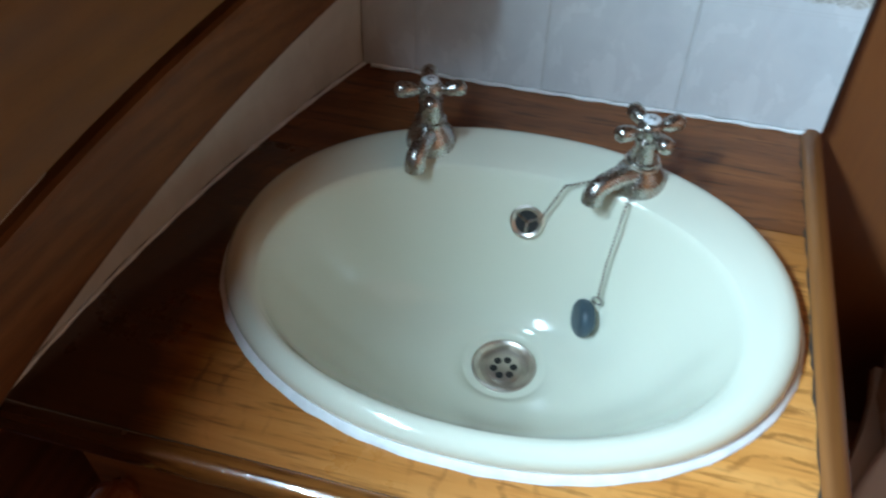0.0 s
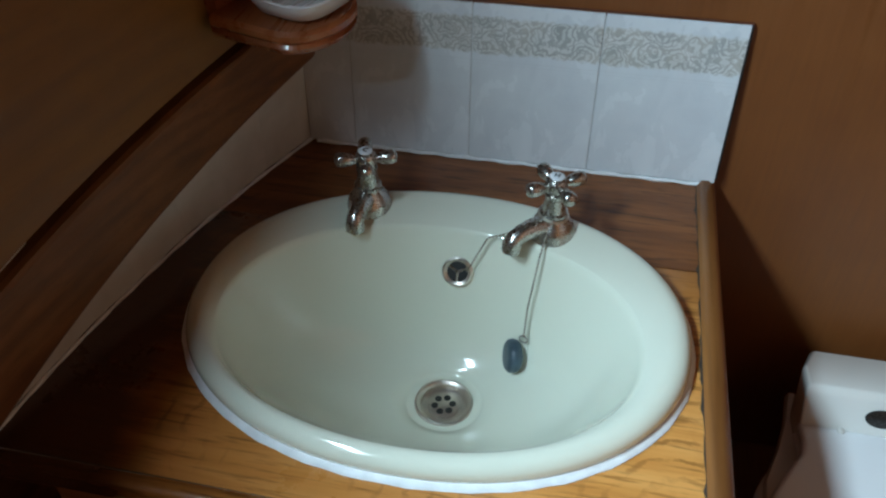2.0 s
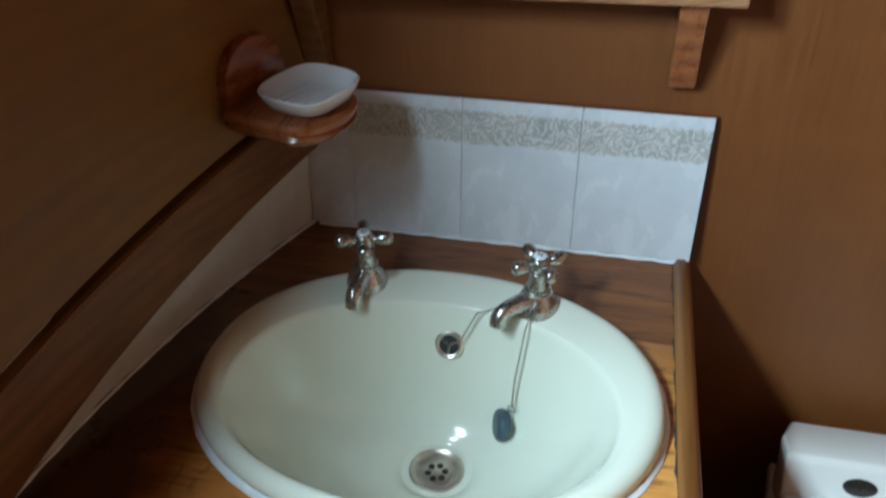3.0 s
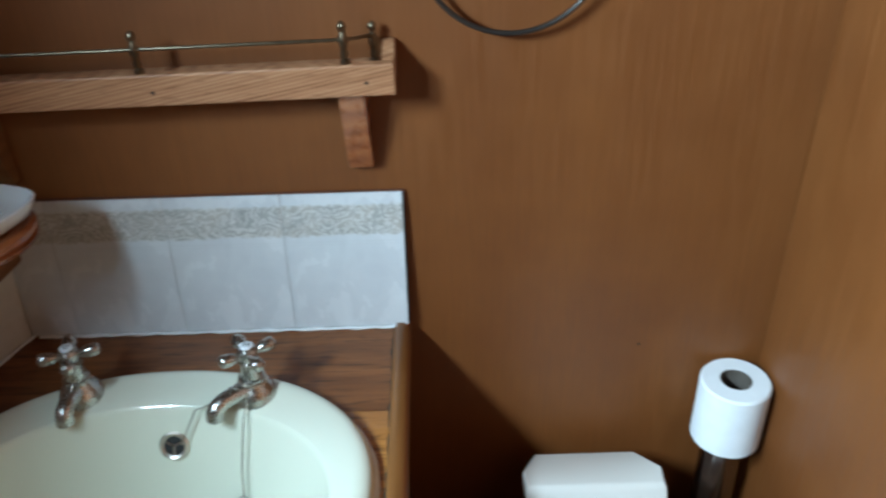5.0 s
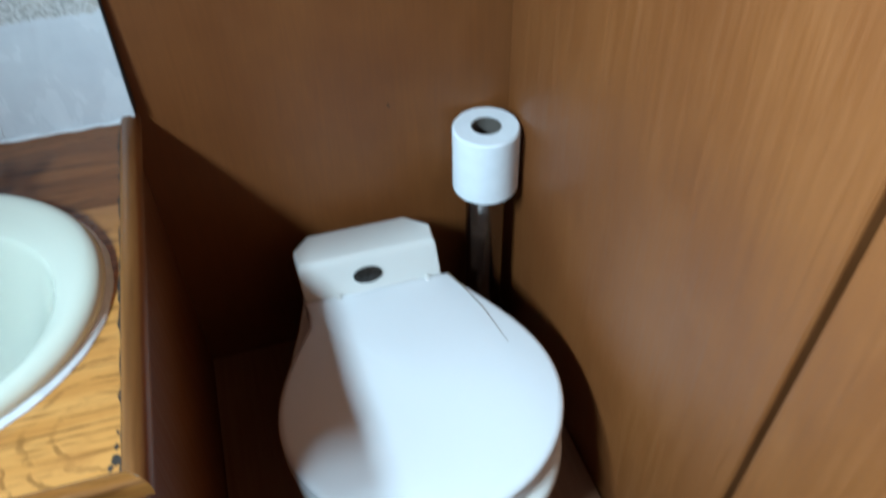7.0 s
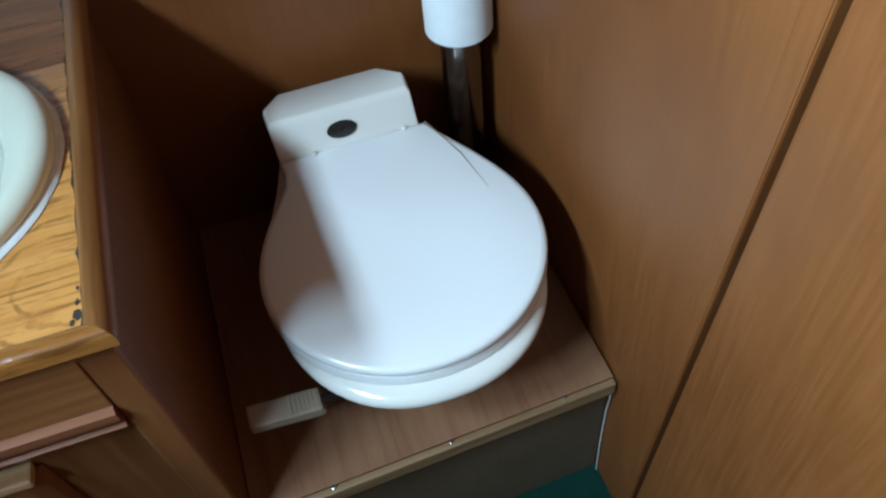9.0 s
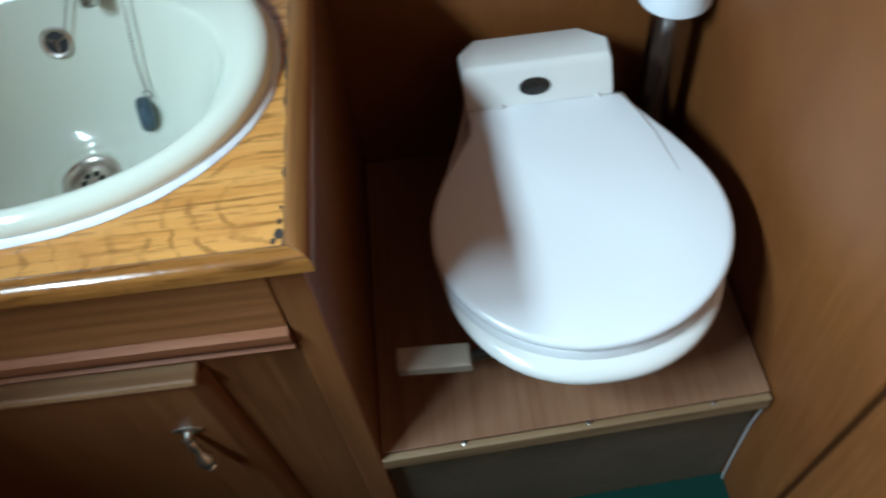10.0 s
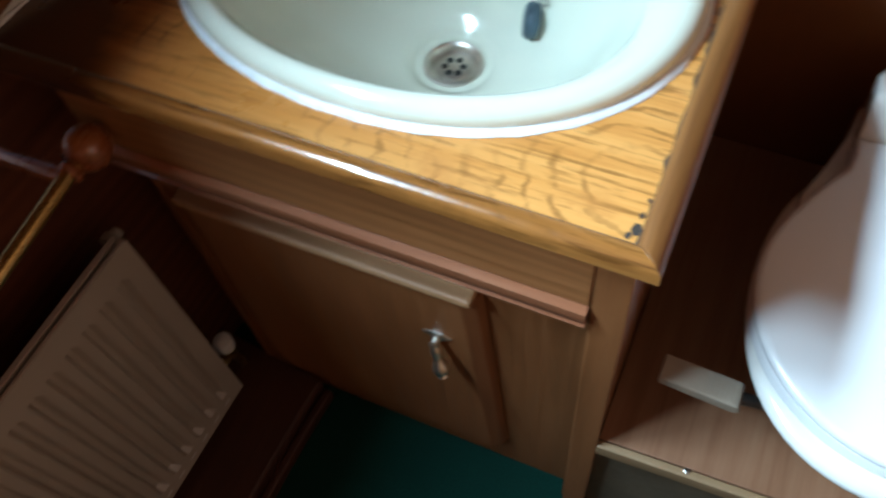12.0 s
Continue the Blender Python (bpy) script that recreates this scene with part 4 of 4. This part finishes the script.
# grey bands set back in the gaps above and below the seat
part("bumper_band", loft([lid_outline(0.968, LZ0 - 0.0193, LZ1 - 0.0193), lid_outline(0.968, LZ0 - 0.0142, LZ1 - 0.0142)]), M_GAP_BAND, toilet, "grey band between lid and seat", 45)
part("bumper_band", loft([lid_outline(0.955, LZ0 - 0.0450, LZ1 - 0.0450), lid_outline(0.955, LZ0 - 0.0372, LZ1 - 0.0372)]), M_GAP_BAND, toilet, "grey band between seat and bowl", 45)


def bowl_ring(k, cy, w, l, z, power=2.1):
    return ring_at((TX, cy, z), (1, 0, 0), (0, 1, 0), w, l, 64, power)


part("bowl", loft([bowl_ring(0, -0.290, 0.100, 0.130, STEP + 0.0005, 2.6), bowl_ring(0, -0.290, 0.100, 0.130, STEP + 0.012, 2.6), bowl_ring(0, -0.292, 0.092, 0.122, STEP + 0.03), bowl_ring(0, -0.305, 0.106, 0.145, 0.440), bowl_ring(0, -0.322, 0.145, 0.185, 0.475, 2.2), bowl_ring(0, -0.326, 0.173, 0.208, 0.4980, 2.25), bowl_ring(0, -0.327, 0.182, 0.2155, 0.5100, 2.25), bowl_ring(0, -0.327, 0.1838, 0.2173, 0.5160, 2.25), bowl_ring(0, -0.327, 0.1826, 0.2160, 0.5220, 2.25), bowl_ring(0, -0.327, 0.1785, 0.2120, 0.5268, 2.25), bowl_ring(0, -0.327, 0.1715, 0.2050, 0.5300, 2.2), bowl_ring(0, -0.326, 0.160, 0.195, 0.5310, 2.2)]), M_TANK, toilet, "off-white ceramic bowl", 50)


def shoulder(k, z):
    """Plan of the pan's shoulder, which runs from the housing forward under the seat; k draws it in."""
    side = [(0.104, -0.060), (0.112, -0.110), (0.126, -0.160), (0.146, -0.215), (0.150, -0.260)]
    return [Vector((0.2725 + x - k, y, z)) for x, y in side] + [Vector((0.2725 - x + k, y, z)) for x, y in reversed(side)]


part("shoulder", loft([shoulder(0.045, 0.425), shoulder(0.020, 0.470), shoulder(0.004, 0.515), shoulder(0.0, 0.530), shoulder(0.003, 0.540)]), M_TANK, toilet, "off-white ceramic shoulder behind the bowl", 50)


def tank_ring(xl0, xr0, yb, xl1, xr1, yf, z):
    """A six-sided plan with clipped back corners."""
    return [Vector(p) for p in ((xl0, yb, z), (xr0, yb, z), (xr1, yb + (yf - yb) * 0.62, z), (xr1 - 0.002, yf, z), (xl1 + 0.002, yf, z), (xl1, yb + (yf - yb) * 0.62, z))]


tank = loft([tank_ring(0.205, 0.345, -0.045, 0.195, 0.358, -0.152, STEP + 0.08), tank_ring(0.184, 0.345, -0.036, 0.166, 0.372, -0.152, 0.550), tank_ring(0.184, 0.345, -0.036, 0.164, 0.372, -0.148, 0.582), tank_ring(0.186, 0.343, -0.036, 0.162, 0.370, -0.130, 0.628), tank_ring(0.190, 0.341, -0.038, 0.166, 0.366, -0.124, 0.635)])
for v in tank.verts:                   # the top falls away to the back
    if v.co.z > 0.61 and v.co.y > -0.06:
        v.co.z -= 0.026
part("flush_housing", bevel(tank, 0.006, 3), M_TANK, toilet, "stepped off-white housing behind the lid", 40)
bc_ = Vector((0.262, -0.1402, 0.605))
bn = Vector((0, -0.93, 0.364)).normalized()
bu = Vector((1, 0, 0))
bv = bn.cross(bu)
part("badge", loft([ring_at(bc_ - bn * 0.002, bu, bv, 0.0215, 0.0125, 32), ring_at(bc_ + bn * 0.0012, bu, bv, 0.0215, 0.0125, 32), ring_at(bc_ + bn * 0.002, bu, bv, 0.019, 0.0105, 32)]), M_BADGE, toilet, "black oval badge", 40)
for x in (TX - 0.070, TX + 0.062):
    part("hinge_pin", turned((x, TY - 0.006, LZ0 - 0.002), (0, 0, 1), [(0, 0.0045), (0.005, 0.0045), (0.006, 0.003)], 14), M_TANK, toilet, smooth=40)
part("crease", tube([(TX + 0.094, TY - 0.003, LZ0 + 0.0004), (TX + 0.106, TY - 0.035, LZ0 + 0.0006), (TX + 0.122, TY - 0.080, LZ0 - 0.0006), (TX + 0.137, TY - 0.150, LZ0 - 0.0046)], [0.0007, 0.0007, 0.0006, 0.0003], 6), M_CRACK, toilet, "hairline crack in the lid")
pedal = part("pedal", prism([(0.038, 0.484), (0.130, 0.476), (0.134, 0.464), (0.128, 0.457), (0.038, 0.468)], -0.480, -0.447, 0.003, 2, "y"), M_PEDAL, toilet, "cream flush pedal with a ribbed end")
part("pedal_arm", tube([(0.126, -0.463, 0.466), (0.160, -0.455, 0.457), (0.200, -0.420, 0.440)], 0.008, 10), M_BRONZE, toilet, smooth=60)
for i in range(7):
    x = 0.092 + i * 0.0055
    part("rib", tube([(x, -0.477, 0.4787 - i * 0.0005), (x, -0.450, 0.4787 - i * 0.0005)], 0.0017, 6), M_PEDAL, pedal)

# spare roll on its stand
RX, RY = 0.4685, -0.053
stand = thing("roll_stand", (RX, RY, STEP), "chrome tube stand for toilet rolls", "roll stand")
part("tube", turned((RX, RY, STEP + 0.0005), (0, 0, 1), [(0, 0.030), (0.302, 0.030), (0.307, 0.028)], 32), M_TUBE, stand, smooth=40)
part("base", turned((RX, RY, STEP + 0.0004), (0, 0, 1), [(0, 0.048), (0.006, 0.048), (0.010, 0.033), (0.0101, 0.0302)], 32), M_TUBE, stand, smooth=40)
roll = thing("toilet_roll", (RX, RY, 0.653), "white toilet roll on top of the chrome stand", "toilet roll")
part("paper", turned((RX, RY, 0.653), (0, 0, 1), [(0.0, 0.0225), (0.0, 0.0465), (0.003, 0.0495), (0.106, 0.0495), (0.1095, 0.047), (0.110, 0.0225), (0.060, 0.0225)], 48, False), M_PAPER, roll, smooth=35)
part("core", turned((RX, RY, 0.653), (0, 0, 1), [(0.002, 0.0222), (0.1092, 0.0222), (0.1092, 0.0205), (0.002, 0.0205)], 32, False), M_CARD, roll, smooth=35)

# ---------------------------------------------------------------- radiator and towel rail
RS0, RS1, RO, RZ0, RZ1 = 0.580, 1.25, 0.057, 0.080, 0.568
rad = thing("radiator", hull(0.9, 0.05, RZ0), "cream panel radiator on the hull side", "radiator")
# pressed panel: vertical channels with plain margins
prof = [(RS0, 0.0)]
pitch, n = 0.0333, int((RS1 - RS0 - 0.05) / 0.0333)
for i in range(n):
    s = RS0 + 0.028 + i * pitch
    prof += [(s, 0.0), (s + 0.006, -0.013), (s + 0.013, -0.013), (s + 0.019, 0.0)]
prof.append((RS1, 0.0))
heights = [(RZ0, 0.0), (RZ0 + 0.035, 0.0), (RZ0 + 0.045, 1.0), (RZ1 - 0.050, 1.0), (RZ1 - 0.040, 0.0), (RZ1, 0.0)]
front = loft([[hull(s, RO + d * k, z) for s, d in prof] for z, k in heights], False, False, False)
part("panel", front, M_RAD, rad, "pressed front panel")
part("back_sheet", hull_box(RS0, RS1, RO - 0.022, RO - 0.0135, RZ0, RZ1, 0.001, 1), M_RAD, rad)
part("top_edge", hull_box(RS0, RS1, RO - 0.008, RO - 0.0005, RZ1 - 0.006, RZ1 + 0.001, 0.002), M_RAD, rad)
part("end_edge", hull_box(RS0 - 0.002, RS0 + 0.006, RO - 0.014, RO + 0.0008, RZ0, RZ1, 0.002), M_RAD, rad)
part("bottom_edge", hull_box(RS0, RS1, RO - 0.008, RO - 0.0005, RZ0 - 0.001, RZ0 + 0.006, 0.002), M_RAD, rad)
for q in (0.70, 1.15):
    part("wall_clip", hull_box(q, q + 0.03, -0.0605, RO - 0.0222, 0.20, 0.24, 0.002), M_RAD, rad)
for i in range(n):
    s = RS0 + 0.028 + i * pitch
    part("seam_mark", hull_box(s + 0.003, s + 0.017, RO + 0.0002, RO + 0.0012, RZ0 + 0.016, RZ0 + 0.020, 0.0003, 1), M_PORCELAIN, rad)
part("vent_plug", turned(hull(RS0 + 0.004, 0.016, RZ1 - 0.03), (0, 1, 0), [(0, 0.012), (0.012, 0.012), (0.014, 0.008), (0.022, 0.008), (0.023, 0.004)], 18), M_RAD, rad, smooth=40)
valve = part("valve_body", tube([hull(RS0 + 0.004, 0.018, RZ0 + 0.03), hull(RS0 - 0.030, 0.018, RZ0 + 0.03), hull(RS0 - 0.042, 0.018, RZ0 + 0.022), hull(RS0 - 0.045, 0.018, 0.052)], 0.0075, 14), M_BRASS, rad, "brass valve and pipe", 50)
part("valve_head", turned(hull(RS0 - 0.036, 0.022, RZ0 + 0.060), (0, 0, 1), [(0, 0.010), (0.006, 0.016), (0.022, 0.017), (0.030, 0.0155), (0.034, 0.009)], 22), M_PORCELAIN, valve, "white valve knob", 40)

rail = thing("towel_rail", (-0.555, -0.75, 0.75), "brass towel rail with a mahogany ball finial", "towel rail")
KN = Vector((-0.560, -0.572, 0.752))
RD = Vector((0.010, -0.155, 0.0)).normalized()
part("rod", tube([KN, KN + RD * 0.62], 0.0085, 16), M_BRASS, rail, smooth=60)
ball = [(-0.026 + 0.048 * i / 12, max(0.006, 0.0255 * math.sqrt(max(0, 1 - ((i - 6) / 6.2) ** 2)))) for i in range(13)]
part("finial", turned(KN, RD, [(-0.031, 0.003), (-0.030, 0.007)] + ball[1:] + [(0.024, 0.013), (0.030, 0.0145), (0.034, 0.011)], 28), M_MAHOG, rail, "turned mahogany ball finial", 40)
for d in (0.035, 0.56):
    p = KN + RD * d
    foot = Vector((hull_x(-p.y) - 0.056, p.y, p.z))
    part("wall_bracket", tube([p, p.lerp(foot, 0.5) + Vector((0, 0, -0.006)), foot], [0.010, 0.008, 0.014], 14), M_MAHOG, rail, smooth=60)

# ---------------------------------------------------------------- tiles, each a piece of its wall
GR = 0.0011


def tile_at(parent, m, w, h, material, d=0.006):
    """One glazed tile; its own origin at the lower left corner, face towards -y."""
    bm = box(GR / 2, w - GR / 2, -d, -0.0006, 0.0, h, 0.0012, 2)
    ob = new("tile", mesh_of("tile", bm, material))
    ob.matrix_world = m
    ob.parent = parent
    return ob


solid("trim_grout", prism([(-0.0005, TOP + 0.0015), (-0.0185, TOP + 0.0015), (-0.0060, TOP + 0.202), (-0.0005, TOP + 0.202)], -0.518, 0.004, axis="x"), M_GROUT, "pale grout behind the tiles", "grout", "structure")
x = 0.006
for k in range(4):
    w = TILE + 0.006 if k == 0 else TILE if k < 3 else 0.0640
    x -= w
    tile_at(wall_back, Matrix.Translation((x, -0.014, TOP + 0.004)) @ Matrix.Rotation(radians(-3.6), 4, "X"), w, 0.203, M_TILE)
# The shadow beside the end tile is a thin strip of dark material.
solid("trim_tile_edge", prism([(-0.0005, TOP + 0.010), (-0.0200, TOP + 0.010), (-0.0075, TOP + 0.2075), (-0.0005, TOP + 0.2075)], 0.0062, 0.0076, axis="x"), M_GAP, "dark strip standing in for the shadow line at the tile edge", "trim", "structure")
solid("trim_tile_cap", box(-0.52, 0.0076, -0.0050, -0.0004, TOP + 0.2072, TOP + 0.2084, 0.0003), M_SKIRT, "dark sealant over the tiles", "trim", "structure")
s = 0.0
for w in (0.098, TILE, TILE, TILE, 0.020):
    p, q = hull(s + w, 0.0, TOP + 0.002), hull(s, 0.0, TOP + 0.002)
    turn = Matrix.Rotation(math.atan2((q - p).y, (q - p).x), 4, "Z")
    tile_at(wall_left, Matrix.Translation(p) @ turn, (q - p).length, 0.135, M_TILE_PLAIN, 0.005)
    s += w * 0.955
bead_pts = [Vector((-0.508 + 0.504 * i / 40, -0.0215, TOP + 0.0020 + 0.0008 * math.sin(i * 2.1))) for i in range(41)]
solid("trim_sealant_back", tube(bead_pts, [0.0024 + 0.0006 * math.sin(i * 1.3) for i in range(41)], 8), M_SEALANT, "uneven white sealant under the tiles", "sealant", "structure", 60)
bead_l = [hull(0.010 + 0.545 * i / 40, 0.008, TOP + 0.0012) for i in range(41)]
solid("trim_sealant_left", tube(bead_l, [0.0022 + 0.0006 * math.sin(i * 1.9) for i in range(41)], 8), M_SEALANT, "white sealant under the hull-side tiles", "sealant", "structure", 60)
